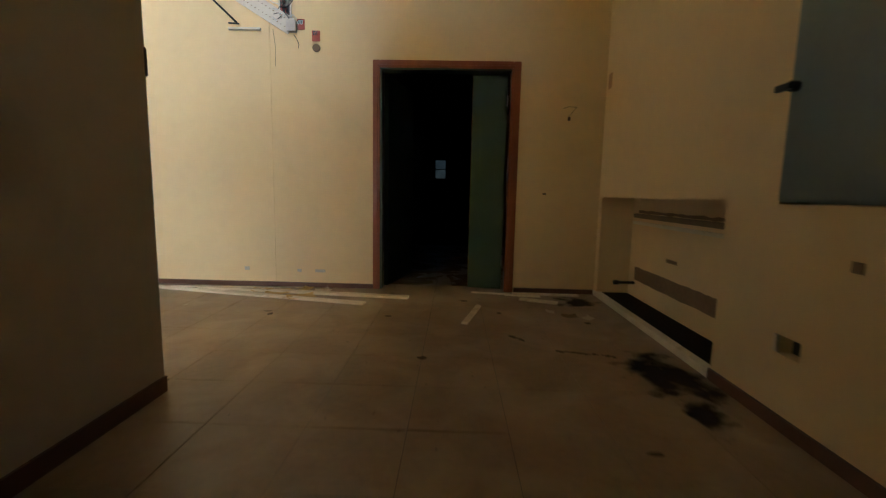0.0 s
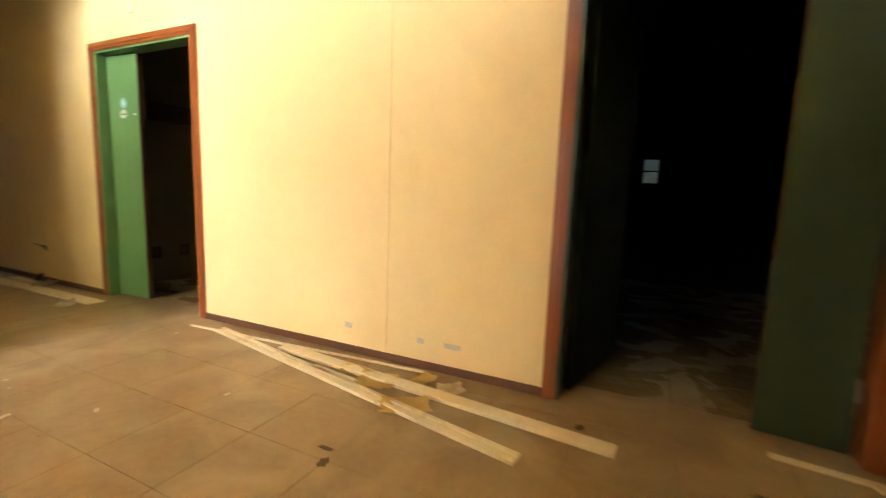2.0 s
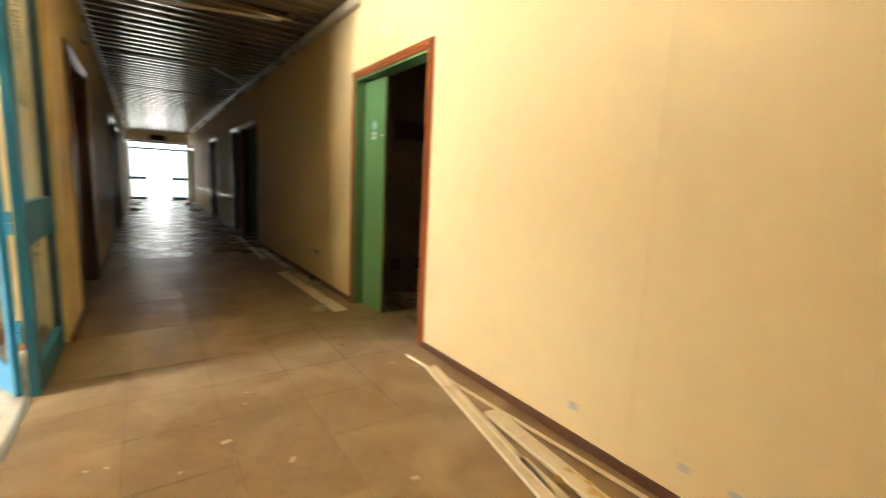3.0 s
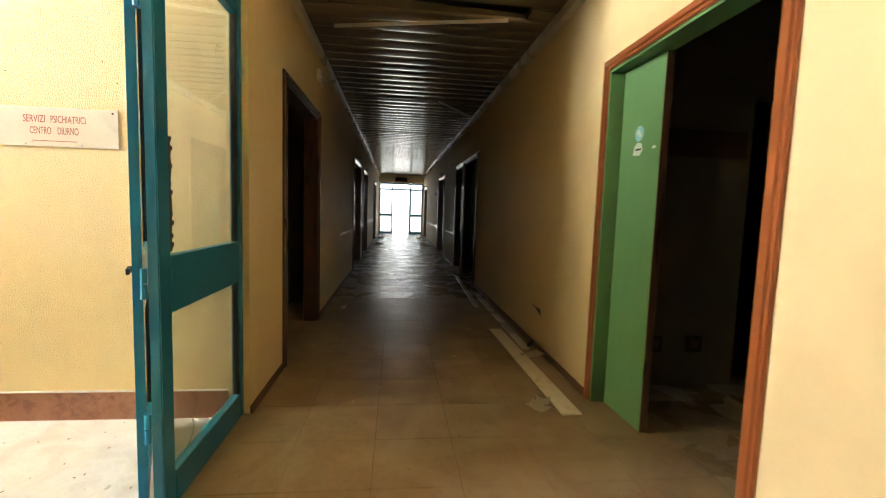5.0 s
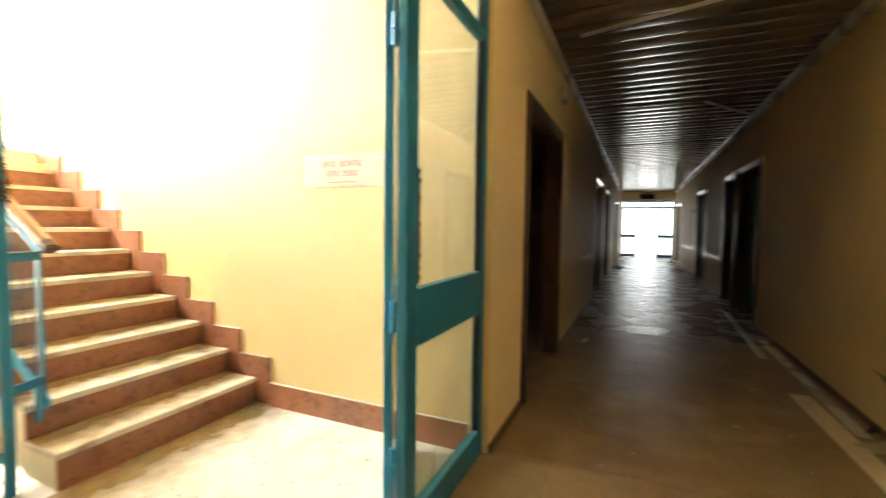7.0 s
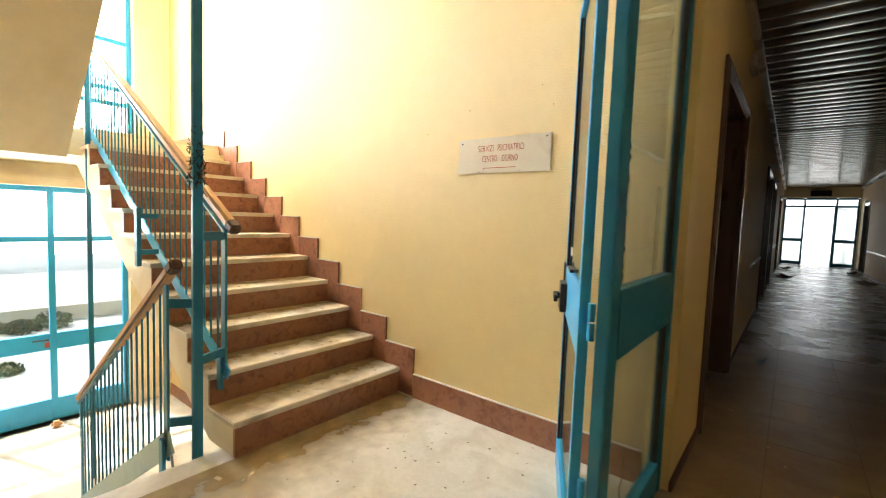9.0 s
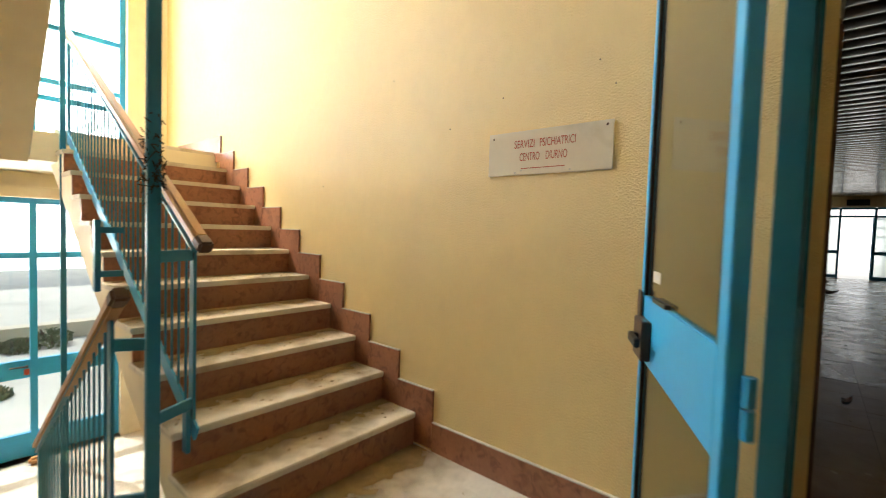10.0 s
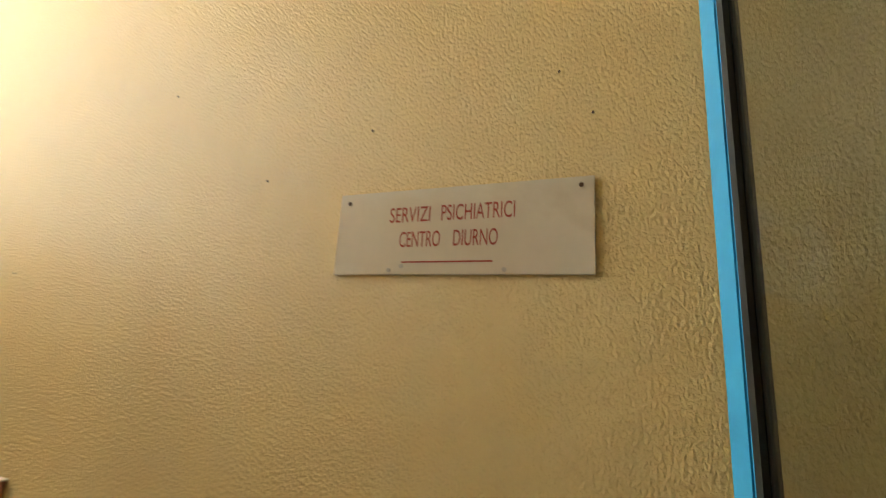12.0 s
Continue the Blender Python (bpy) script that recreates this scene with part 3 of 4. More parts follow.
leafm = pose(-2.676, 3.168, 0, 0, 0, 180 + 26)
LW = 0.81
gl = empty("glazed_door", "open turquoise metal door leaf with large dusty panes", "door")
for a, b in ((0.0, 0.05), (LW - 0.04, LW)):
    cube("stile", (a, -0.016, 0.012, b, 0.016, 2.21), BLUE, gl, bevel=0.003, m=leafm)
rails = []
for z0, z1 in ((0.012, 0.16), (0.79, 1.015), (2.16, 2.21)):
    rails.append(cube("rail", (0.05, -0.015, z0, LW - 0.04, 0.015, z1), BLUE, gl, bevel=0.003, m=leafm))
for z0, z1 in ((0.16, 0.79), (1.015, 2.16)):
    cube("pane", (0.05, -0.003, z0, LW - 0.04, 0.003, z1), LEAFG, gl, m=leafm)
    for u in (0.05, LW - 0.052):
        for s in (-0.0135, 0.0035):
            cube("glazing_bead", (u, s, z0, u + 0.012, s + 0.01, z1), BLACK, gl, m=leafm)
bm = bmesh.new()
for z in (0.3, 0.86, 1.9):
    rod(bm, leafm @ Vector((-0.012, -0.02, z)), leafm @ Vector((-0.012, -0.02, z + 0.055)), 0.012)
    rod(bm, leafm @ Vector((-0.012, -0.02, z + 0.06)), leafm @ Vector((-0.012, -0.02, z + 0.115)), 0.012)
part("hinge", bm, BLUE, gl)
lock = cube("lock_plate", (LW - 0.05, 0.02, 0.86, LW + 0.004, 0.026, 1.03), BRONZE, gl, "brown worn lock plate", 0.002, leafm)
bm = bmesh.new()
box(bm, LW - 0.15, 0.045, 0.87, LW - 0.12, 0.07, 0.90, leafm)
box(bm, LW - 0.24, 0.058, 0.87, LW - 0.12, 0.074, 0.90, leafm)
part("handle", bm, BLACK, lock, "black lever handle", 0.003)
cube("lock_box", (LW - 0.19, 0.016, 0.815, LW - 0.055, 0.045, 0.945), BRONZE, lock, "", 0.003, leafm)
cube("label", (LW - 0.225, 0.0035, 1.072, LW - 0.125, 0.0045, 1.108), PAPER, gl, "small white adhesive label", 0, leafm)
cube("label", (LW - 0.21, 0.0046, 1.082, LW - 0.14, 0.005, 1.098), PUTTY, gl, "", 0, leafm)
cube("draught_strip", (LW - 0.36, 0.004, 1.015, LW - 0.2, 0.02, 1.028), BLACK, gl, "", 0, leafm)

# ---- stairs ----
RISE, RUN = 0.172, 0.277
X0, X1 = SX, -2.37


def flight(name, label, x0, x1, y, z, n, up, sgn, left_over=0.012, right_over=0.0):
    """Treads and risers from nosing (y, z) on; sgn: -1 climbs towards smaller y."""
    st = empty(name, label, "stairs")
    ys, base = y + sgn * 0.025, z - RISE - 0.02
    grade = (RISE * n - 0.252 + 0.02) / (RUN * n - 0.325)

    def under(v):
        return base + grade * max(0.0, abs(v - ys) - 0.30)
    bm = bmesh.new()
    for k in range(n):
        ya, yb, zk = ys + sgn * RUN * k, ys + sgn * RUN * (k + 1), z + RISE * k - 0.032
        prism(bm, [(ya, under(ya)), (ya, zk), (yb, zk), (yb, under(yb))], "x", x0 + 0.004, x1 - 0.003)
    bmesh.ops.remove_doubles(bm, verts=bm.verts[:], dist=0.0005)
    part("body", bm, CREAM, st, "cream plastered stair body")
    for k in range(n):
        yk, zk = y + sgn * RUN * k, z + RISE * k
        a, b = sorted((yk, yk + sgn * (RUN + 0.035)))
        cube("tread", (x0, a, zk - 0.032, x1 + left_over, b, zk), TREAD, st, "worn pale travertine tread", 0.005)
        a, b = sorted((yk + sgn * 0.012, yk + sgn * 0.03))
        cube("riser", (x0, a, zk - RISE + (LAND if k == 0 and sgn < 0 else 0), x1, b, zk - 0.032), MARBLE, st, "red-brown marble riser")
    return st


flight("staircase", "travertine and red marble flight of stairs climbing from the landing", X0 + 0.016, X1, 1.578, RISE, 11, True, -1)
flight("lower_staircase", "pale stone flight of stairs descending to the entrance", -2.13, -0.95, 1.42 - RUN * 6 - 0.0, LOW + RISE, 6, True, 1, 0.0)
MY = 1.578 - RUN * 10
tagged(cube("landing_slab", (SX, FY, 1.892 - 0.25, -0.95, MY + 0.012, 1.892 - 0.032), CREAM), "cream plaster underside of the half landing", "floor", kind="structure")
tagged(cube("floor_half_landing", (SX, FY, 1.86, -0.95, MY - 0.25, 1.892), TREAD), "pale stone half landing floor", "floor", kind="structure")
tagged(cube("trim_beam", (-3.10, FY - 0.02, 1.40, -1.0, FY + 0.10, 1.50), CREAM, bevel=0.004), "cream plaster beam over the entrance door", "beam", kind="structure")
# second flight, seen from below
bm = bmesh.new()
prism(bm, [(-0.38, 1.55), (1.42, 3.15), (1.42, 3.45), (-0.38, 1.89)], "x", -2.12, -0.95)
us = empty("upper_staircase", "cream plastered underside of the next flight", "stairs")
part("soffit", bm, CREAM, us)
bm = bmesh.new()
prism(bm, [(-0.38, 1.58), (1.42, 3.18), (1.42, 3.22), (-0.38, 1.62)], "x", -2.126, -2.119)
part("edge_strip", bm, PUTTY, us)
tagged(cube("landing_edge", (-2.12, MY + 0.012, 1.62, -0.95, -0.38, 1.885), CREAM), "cream plaster edge of the half landing", "floor", kind="structure")
# stepped marble skirting along the wall
sk = empty("stair_skirting", "stepped red-brown marble skirting along the stairs and landing", "skirting", kind="structure")
for k in range(10):
    yk, zk = 1.578 - RUN * k, RISE * (k + 1)
    bm = bmesh.new()
    box(bm, SX - 0.002, yk - RUN + 0.12, zk - 0.175, SX + 0.015, yk + 0.12, zk + 0.152)
    part("skirting_piece", bm, MARBLE, sk, bevel=0.0015)
cube("skirting_piece", (SX - 0.002, 1.70, LAND - 0.01, SX + 0.015, 3.17, 0.145), MARBLE, sk, bevel=0.0015)
cube("skirting_piece", (SX - 0.002, FY, 1.80, SX + 0.015, MY + 0.12, 2.045), MARBLE, sk)
cube("skirting_piece", (SX - 0.002, FY, LOW, SX + 0.015, 1.40, LOW + 0.14), MARBLE, sk)
bm = bmesh.new()
box(bm, SX - 0.002, 1.70, 0.145, SX + 0.017, 3.17, 0.150)
for k in range(10):
    yk, zk = 1.578 - RUN * k, RISE * (k + 1)
    box(bm, SX - 0.002, yk - RUN + 0.12, zk + 0.152, SX + 0.017, yk + 0.12, zk + 0.157)
part("mortar_line", bm, PUTTY, sk)

# ---- railings ----


def railing(name, label, x, ya, za, yb, zb, drop, arms, n, plate=0.07, paint=BLUE):
    r = empty(name, label, "railing")
    sl = (zb - za) / (yb - ya)
    sg = 1 if yb > ya else -1
    bm = bmesh.new()
    bar(bm, (x, ya, za), (x, yb, zb), 0.055, 0.05)
    hr = part("handrail", bm, RAILW, r, "honey-coloured wooden handrail", 0.012)
    bm = bmesh.new()
    bar(bm, (x, ya - sg * 0.05, za - sl * sg * 0.05), (x, ya + sg * 0.012, za + sl * sg * 0.012), 0.057, 0.052)
    part("handrail_end", bm, DARKEND, hr, "dark worn handrail end", 0.01)
    bm = bmesh.new()
    bar(bm, (x, ya + sg * 0.05, za - 0.04), (x, yb, zb - 0.04), 0.035, 0.012)
    part("top_flat", bm, TEAL, r)
    bm = bmesh.new()
    bar(bm, (x, ya + sg * 0.03, za - drop), (x, yb, zb - drop + 0.02), 0.012, plate)
    part("stringer_bar", bm, paint, r, "flat painted steel stringer bar", 0.002)
    for k in range(1, n):
        y = ya + sg * 0.07 + (yb - ya - sg * 0.1) * k / n
        z = za + sl * (y - ya)
        bm = bmesh.new()
        rod(bm, (x, y, z - drop + 0.02), (x, y, z - 0.04), 0.0055, 6)
        part("baluster", bm, TEAL, r)
    for y, lo in ((ya + sg * 0.08, drop + 0.06), (yb - sg * 0.03, drop + 0.05)):
        z = za + sl * (y - ya)
        cube("end_post", (x - 0.006, y - 0.024, z - lo, x + 0.006, y + 0.024, z - 0.03), TEAL, r, bevel=0.002)
    z = za + sl * sg * 0.08
    cube("anchor", (x + 0.012, ya + sg * 0.08 - 0.022, z - drop - 0.13, x + 0.03, ya + sg * 0.08 + 0.022, z - drop + 0.05), TEAL, r, bevel=0.002)
    for z in arms:
        bm = bmesh.new()
        bar(bm, (x, ya + sg * 0.08, z), (-2.262, 1.40, z), 0.02, 0.045, (0, 1, 0))
        part("arm", bm, TEAL, r, bevel=0.002)
    return r


railing("stair_railing", "petrol-blue steel balustrade with wooden handrail on the climbing flight", -2.43, 1.40, 1.145, -1.18, 2.645, 0.80, (1.085, 0.465), 30)
railing("lower_railing", "petrol-blue steel balustrade with wooden handrail on the descending flight", -2.15, 1.41, 0.935, -0.32, -0.19, 0.84, (0.76, 0.17), 19, 0.12, PALEB)
post = cube("steel_post", (-2.285, 1.385, LOW, -2.24, 1.415, 4.3), TEAL, bevel=0.003)
tagged(post, "tall petrol-blue steel post rising through the stairwell", "post", "stairwell posts")
tagged(cube("steel_post", (-2.40, -1.06, LOW, -2.365, -1.03, 4.4), TEAL, bevel=0.003), "tall petrol-blue steel post at the half landing", "post", "stairwell posts")
br = empty("rail_bracket", "short petrol-blue steel bracket beside the flight", "bracket")
cube("plate", (-2.275, 0.545, 0.86, -2.25, 0.59, 1.215), TEAL, br, bevel=0.002)
for z in (0.93, 1.15):
    cube("arm", (-2.37, 0.555, z, -2.275, 0.58, z + 0.03), TEAL, br)
bm = bmesh.new()
r3 = random.Random(5)
for i in range(150):
    z = 1.40 + abs(r3.gauss(0, 0.09)) * (1 if r3.random() < 0.6 else -0.5)
    a = r3.uniform(0, 6.28)
    p = Vector((-2.262 + 0.03 * math.cos(a), 1.40 + 0.024 * math.sin(a), z))
    rod(bm, p, p + Vector((r3.uniform(-0.02, 0.02), r3.uniform(-0.02, 0.02), r3.uniform(-0.03, 0.03))), 0.0022, 4)
tagged(part("dried_twigs", bm, TWIG), "tangle of dry dark twigs wound round a post", "twigs", kind="stuff")

# ---- the glazed front of the stairwell ----
FYM = FY - 0.12


def bars(name, label, xs, zs, x0, x1, z0, z1, w=0.05):
    o = empty(name, label, "window", kind="structure")
    for x in xs:
        cube("mullion", (x - w / 2, FYM - 0.03, z0, x + w / 2, FYM + 0.03, z1), BLUE, o, bevel=0.003)
    for z in zs:
        for a, b in zip(xs, xs[1:]):
            cube("transom", (a + w / 2, FYM - 0.027, z - w / 2, b - w / 2, FYM + 0.027, z + w / 2), BLUE, o, bevel=0.003)
    zz = sorted(zs)
    for a, b in zip(xs, xs[1:]):
        for c, d in zip(zz, zz[1:]):
            g = cube("pane", (a + w / 2, FYM - 0.003, c + w / 2, b - w / 2, FYM + 0.003, d - w / 2), CLEAN, o)
            g.visible_shadow = False
    return o


bars("window_1", "tall stair window in turquoise steel frames, blown bright by daylight", [-3.135, -2.40, -1.70, -1.025], [2.005, 2.41, 2.58, 3.12, 3.7, 4.6, 5.775], -3.16, -1.0, 1.98, 5.8)
fd = bars("door_11", "turquoise glazed entrance door and screen", [-3.075, -2.40, -1.70, -1.025], [0.835, 1.375], -3.1, -1.0, LOW, 1.40, 0.055)
for a, b in ((-3.0475, -2.4275), (-2.3725, -1.7275), (-1.6725, -1.0525)):
    for z0, z1 in ((LOW + 0.01, -0.95), (-0.39, -0.21)):
        cube("rail", (a, FYM - 0.024, z0, b, FYM + 0.024, z1), BLUE, fd, bevel=0.003)
    for z0, z1 in ((-0.95, -0.39), (-0.21, 0.8075)):
        g = cube("pane", (a, FYM - 0.003, z0, b, FYM + 0.003, z1), CLEAN, fd)
        g.visible_shadow = False
bm = bmesh.new()
rod(bm, (-2.345, FYM + 0.02, -0.27), (-2.345, FYM + 0.065, -0.27), 0.01)
rod(bm, (-2.345, FYM + 0.06, -0.27), (-2.22, FYM + 0.06, -0.265), 0.009)
part("handle", bm, BLACK, fd, "black lever handle")
cube("keyhole_plate", (-2.365, FYM + 0.024, -0.36, -2.325, FYM + 0.028, -0.30), REDBOX, fd, "small reddish keyhole plate")
wt = tagged(cube("door_stop", (-2.42, FY + 0.06, LOW, -2.33, FY + 0.14, LOW + 0.07), RAILW, bevel=0.02), "small brown wooden wedge by the entrance door", "wedge")
bm = bmesh.new()
rod(bm, (-2.75, -0.2, LOW + 0.02), (-2.95, -0.9, LOW + 0.03), 0.012, 6)
tagged(part("dropped_cable", bm, BLACK), "black cable end lying on the entrance floor", "cable")

# ---- sign ----
sg = tagged(cube("sign", (SX, 2.012, 1.492, SX + 0.006, 2.622, 1.697), PLATE, bevel=0.0015), "cream plastic sign lettered in faded red capitals on the stair wall", "sign")


def lettering(txt, y0, y1, zb, cap):
    cu = bpy.data.curves.new("lettering", "FONT")
    cu.body, cu.size, cu.extrude, cu.offset = txt, 1.0, 0.002, 0.0
    tmp = bpy.data.objects.new("tmp", cu)
    scene.collection.objects.link(tmp)
    dg = bpy.context.evaluated_depsgraph_get()
    me = bpy.data.meshes.new_from_object(tmp.evaluated_get(dg))
    bpy.data.objects.remove(tmp)
    xs = [v.co.x for v in me.vertices]
    ys = [v.co.y for v in me.vertices]
    lo, hi, b, t = min(xs), max(xs), min(ys), max(ys)
    for v in me.vertices:
        v.co = Vector((SX + 0.0064 + v.co.z * 0.1, y0 + (v.co.x - lo) / (hi - lo) * (y1 - y0), zb + (v.co.y - b) / (t - b) * cap))
    me.materials.clear()
    me.materials.append(INK)
    ob = new("lettering", me)
    ob.parent = sg


lettering("SERVIZI", 2.157, 2.262, 1.617, 0.037)
lettering("PSICHIATRICI", 2.290, 2.460, 1.617, 0.037)
lettering("CENTRO", 2.187, 2.290, 1.557, 0.037)
lettering("DIURNO", 2.322, 2.424, 1.557, 0.037)
cube("underline", (SX + 0.0055, 2.196, 1.520, SX + 0.0068, 2.414, 1.5235), INK, sg, "thin red rule")
for y, z in ((2.04, 1.672), (2.596, 1.678), (2.165, 1.503), (2.197, 1.512), (2.44, 1.503)):
    bm = bmesh.new()
    rod(bm, (SX + 0.004, y, z), (SX + 0.009, y, z), 0.005, 10)
    part("screw", bm, BRONZE if z > 1.6 else PUTTY, sg)
bm = bmesh.new()
for y, z in ((2.08, 1.87), (2.55, 1.95), (1.75, 1.76), (2.62, 1.84), (1.30, 2.1), (0.6, 1.5)):
    rod(bm, (SX - 0.001, y, z), (SX + 0.003, y, z), 0.003, 8)
tagged(part("wall_nails", bm, BRONZE), "small rusty nail heads in the yellow wall", "nails", kind="stuff")

# ---- hall: niche, cabinet, boxes ----
tagged(cube("niche_floor", (EX + 0.05, 3.44, 0.0, EX + 0.29, 5.32, 0.046), TAR), "black soot and dirt on the niche floor", "dirt", kind="stuff")
for z0, z1, name, lab in ((0.775, 0.815, "radiator_bracket", "grey steel radiator bracket rail on the niche wall"),):
    tagged(cube(name, (EX + 0.27, 3.50, z0, EX + 0.30, 5.25, z1), SOOT, bevel=0.004), lab, "bracket")
tagged(cube("radiator_bracket", (EX + 0.255, 3.50, 0.72, EX + 0.30, 5.22, 0.745), CREAM, bevel=0.004), "thin cream radiator bracket rail on the niche wall", "bracket")
bm = bmesh.new()
r4 = random.Random(2)
ys = [3.5 + 1.7 * i / 40 for i in range(41)]
lo = [bm.verts.new((EX + 0.2975, y, 0.20 + r4.uniform(-0.004, 0.004))) for y in ys]
hi = [bm.verts.new((EX + 0.2975, y, 0.325 + r4.uniform(-0.006, 0.005))) for y in ys]
for i in range(40):
    bm.faces.new((lo[i], lo[i + 1], hi[i + 1], hi[i]))
tagged(part("bare_plaster_strip", bm, BARE), "strip of bare brown plaster on the niche wall", "plaster patch")
bm = bmesh.new()
rod(bm, (EX + 0.12, 5.20, 0.17), (EX + 0.30, 5.20, 0.17), 0.014)
rod(bm, (EX + 0.11, 5.20, 0.17), (EX + 0.15, 5.20, 0.17), 0.022)
tagged(part("pipe_stub", bm, BLACK), "black capped heating pipe stub in the niche", "pipe")
cab = empty("wall_cabinet", "grey-blue metal cabinet door set in the wall, slightly ajar", "cabinet")
cube("frame", (EX - 0.006, 2.36, 0.95, EX + 0.02, 3.06, 2.09), CABM, cab, bevel=0.003)
cd = cube("door", (EX - 0.022, 2.38, 0.96, EX - 0.006, 3.045, 2.07), CABM, cab, bevel=0.003)
bm = bmesh.new()
rod(bm, (EX - 0.02, 3.015, 1.42), (EX - 0.05, 3.015, 1.42), 0.022, 12)
box(bm, EX - 0.062, 3.0, 1.407, EX - 0.045, 3.085, 1.433)
part("latch", bm, BLACK, cd, "black turning latch")
sb = empty("socket_box", "empty socket box broken into the wall", "socket")
cube("box", (EX + 0.06, 2.86, 0.315, EX + 0.07, 2.975, 0.395), BLACK, sb)
cube("cover", (EX - 0.008, 2.975, 0.32, EX + 0.004, 3.0, 0.395), PLANK, sb, "pale cover remnant")
tagged(cube("wall_plug", (EX - 0.004, 2.64, 0.715, EX + 0.002, 2.685, 0.755), SOOT), "round brown mark of a removed fitting", "wall mark")

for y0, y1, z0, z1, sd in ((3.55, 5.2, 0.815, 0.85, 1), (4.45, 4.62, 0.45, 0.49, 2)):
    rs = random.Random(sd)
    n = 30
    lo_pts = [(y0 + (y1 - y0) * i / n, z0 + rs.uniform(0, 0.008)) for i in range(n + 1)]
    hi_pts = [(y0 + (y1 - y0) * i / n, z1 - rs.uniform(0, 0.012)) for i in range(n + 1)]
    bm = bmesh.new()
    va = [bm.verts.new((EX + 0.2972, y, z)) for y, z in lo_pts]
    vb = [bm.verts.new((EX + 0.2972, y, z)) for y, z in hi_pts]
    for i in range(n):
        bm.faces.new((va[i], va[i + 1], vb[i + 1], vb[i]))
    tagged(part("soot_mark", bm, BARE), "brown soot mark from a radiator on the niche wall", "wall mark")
scrap_spots = ((2.05, 4.55), (2.18, 4.5), (1.92, 4.66))

# fittings high on the north wall
wb = empty("junction_box", "open grey junction box full of wires on the wall", "junction box")
cube("box", (-0.55, NY - 0.012, 2.54, -0.43, NY + 0.002, 2.70), TRUNK, wb, bevel=0.003)
cube("opening", (-0.535, NY - 0.014, 2.555, -0.445, NY - 0.011, 2.685), BLACK, wb)
bm = bmesh.new()
r5 = random.Random(9)
for i in range(12):
    a = Vector((r5.uniform(-0.53, -0.45), NY - 0.014, r5.uniform(2.56, 2.68)))
    b = a + Vector((r5.uniform(-0.03, 0.03), -0.02, r5.uniform(-0.04, 0.04)))
    rod(bm, a, b, 0.003, 5)
part("wires", bm, REDBOX, wb, "tangled red wires")
for m, lab, n in ((STICKW, "tangled white wires", 9), (BLACK, "tangled black wires", 12)):
    bm = bmesh.new()
    for i in range(n):
        p = Vector((r5.uniform(-0.54, -0.43), NY - 0.016, r5.uniform(2.53, 2.69)))
        for k in range(3):
            q = p + Vector((r5.uniform(-0.04, 0.04), r5.uniform(-0.025, 0.0), r5.uniform(-0.045, 0.03)))
            rod(bm, p, q, 0.0035, 5)
            p = q
    part("wires", bm, m, wb, lab)
for x, z, w, h in ((-0.345, 2.475, 0.07, 0.095), (-0.205, 2.375, 0.075, 0.095)):
    b = empty("switch_box", "small open red-brown switch box in the wall", "switch box", "switch boxes")
    cube("rim", (x - w / 2, NY - 0.006, z - h / 2, x + w / 2, NY + 0.002, z + h / 2), REDBOX, b, bevel=0.002)
    cube("hollow", (x - w / 2 + 0.008, NY - 0.0075, z + 0.004, x + w / 2 - 0.02, NY - 0.005, z + h / 2 - 0.006), BLACK, b)
    bm = bmesh.new()
    for i in range(5):
        u = x - w / 2 + 0.014 + i * (w - 0.028) / 4
        rod(bm, (u, NY - 0.008, z + h / 2 - 0.012), (u + r5.uniform(-0.015, 0.015), NY - 0.018, z - h / 2 + 0.03 + r5.uniform(0, 0.02)), 0.003, 5)
    part("wires", bm, STICKW if x < -0.3 else REDBOX, b, "short loose wires")
    b.location = (-0.012, 0, 0.022)
bm = bmesh.new()
rod(bm, (-0.20, NY - 0.025, 2.265), (-0.20, NY + 0.002, 2.265), 0.036, 18)
tagged(part("round_box", bm, SOOT, bevel=0.004), "round grey-brown box cap under the switch boxes", "box cap").location = (-0.012, 0, 0.022)
pan = empty("hanging_trunking", "loose cream trunking lid hanging askew from the wall", "cable trunking")
bm = bmesh.new()
bar(bm, (-1.02, NY - 0.02, 2.80), (-0.42, NY - 0.03, 2.44), 0.01, 0.15, (0, 1, 0))
part("lid", bm, TRUNK, pan, bevel=0.002)
bm = bmesh.new()
box(bm, -1.02, NY - 0.035, 2.415, -0.72, NY - 0.002, 2.435)
part("bracket", bm, TRUNK, pan)
bm = bmesh.new()
rod(bm, (-1.20, NY - 0.05, 2.72), (-0.93, NY - 0.05, 2.47), 0.010, 6)
rod(bm, (-1.01, NY - 0.04, 2.468), (-0.915, NY - 0.04, 2.462), 0.008, 6)
part("clip", bm, BLACK, pan, "dark metal clip arm")
cube("grey_box", (-0.47, NY - 0.05, 2.40, -0.38, NY - 0.002, 2.50), PUTTY, pan, "grey connector box", 0.004)


# perforations along the tray lid
bm = bmesh.new()
for i in range(16):
    f = 0.06 + i * 0.057
    for d in (-0.03, 0.035):
        c = Vector((-1.02 + 0.6 * f + d * 0.51, NY - 0.0265 - 0.01 * f, 2.80 - 0.36 * f + d * 0.86))
        box(bm, c.x - 0.006, c.y - 0.002, c.z - 0.003, c.x + 0.006, c.y + 0.001, c.z + 0.003)
tagged(part("perforations", bm, SOOT, pan), "small dark slots in the tray", kind="stuff")
for o in (wb, pan):
    o.location = (-0.012, 0, 0.022)


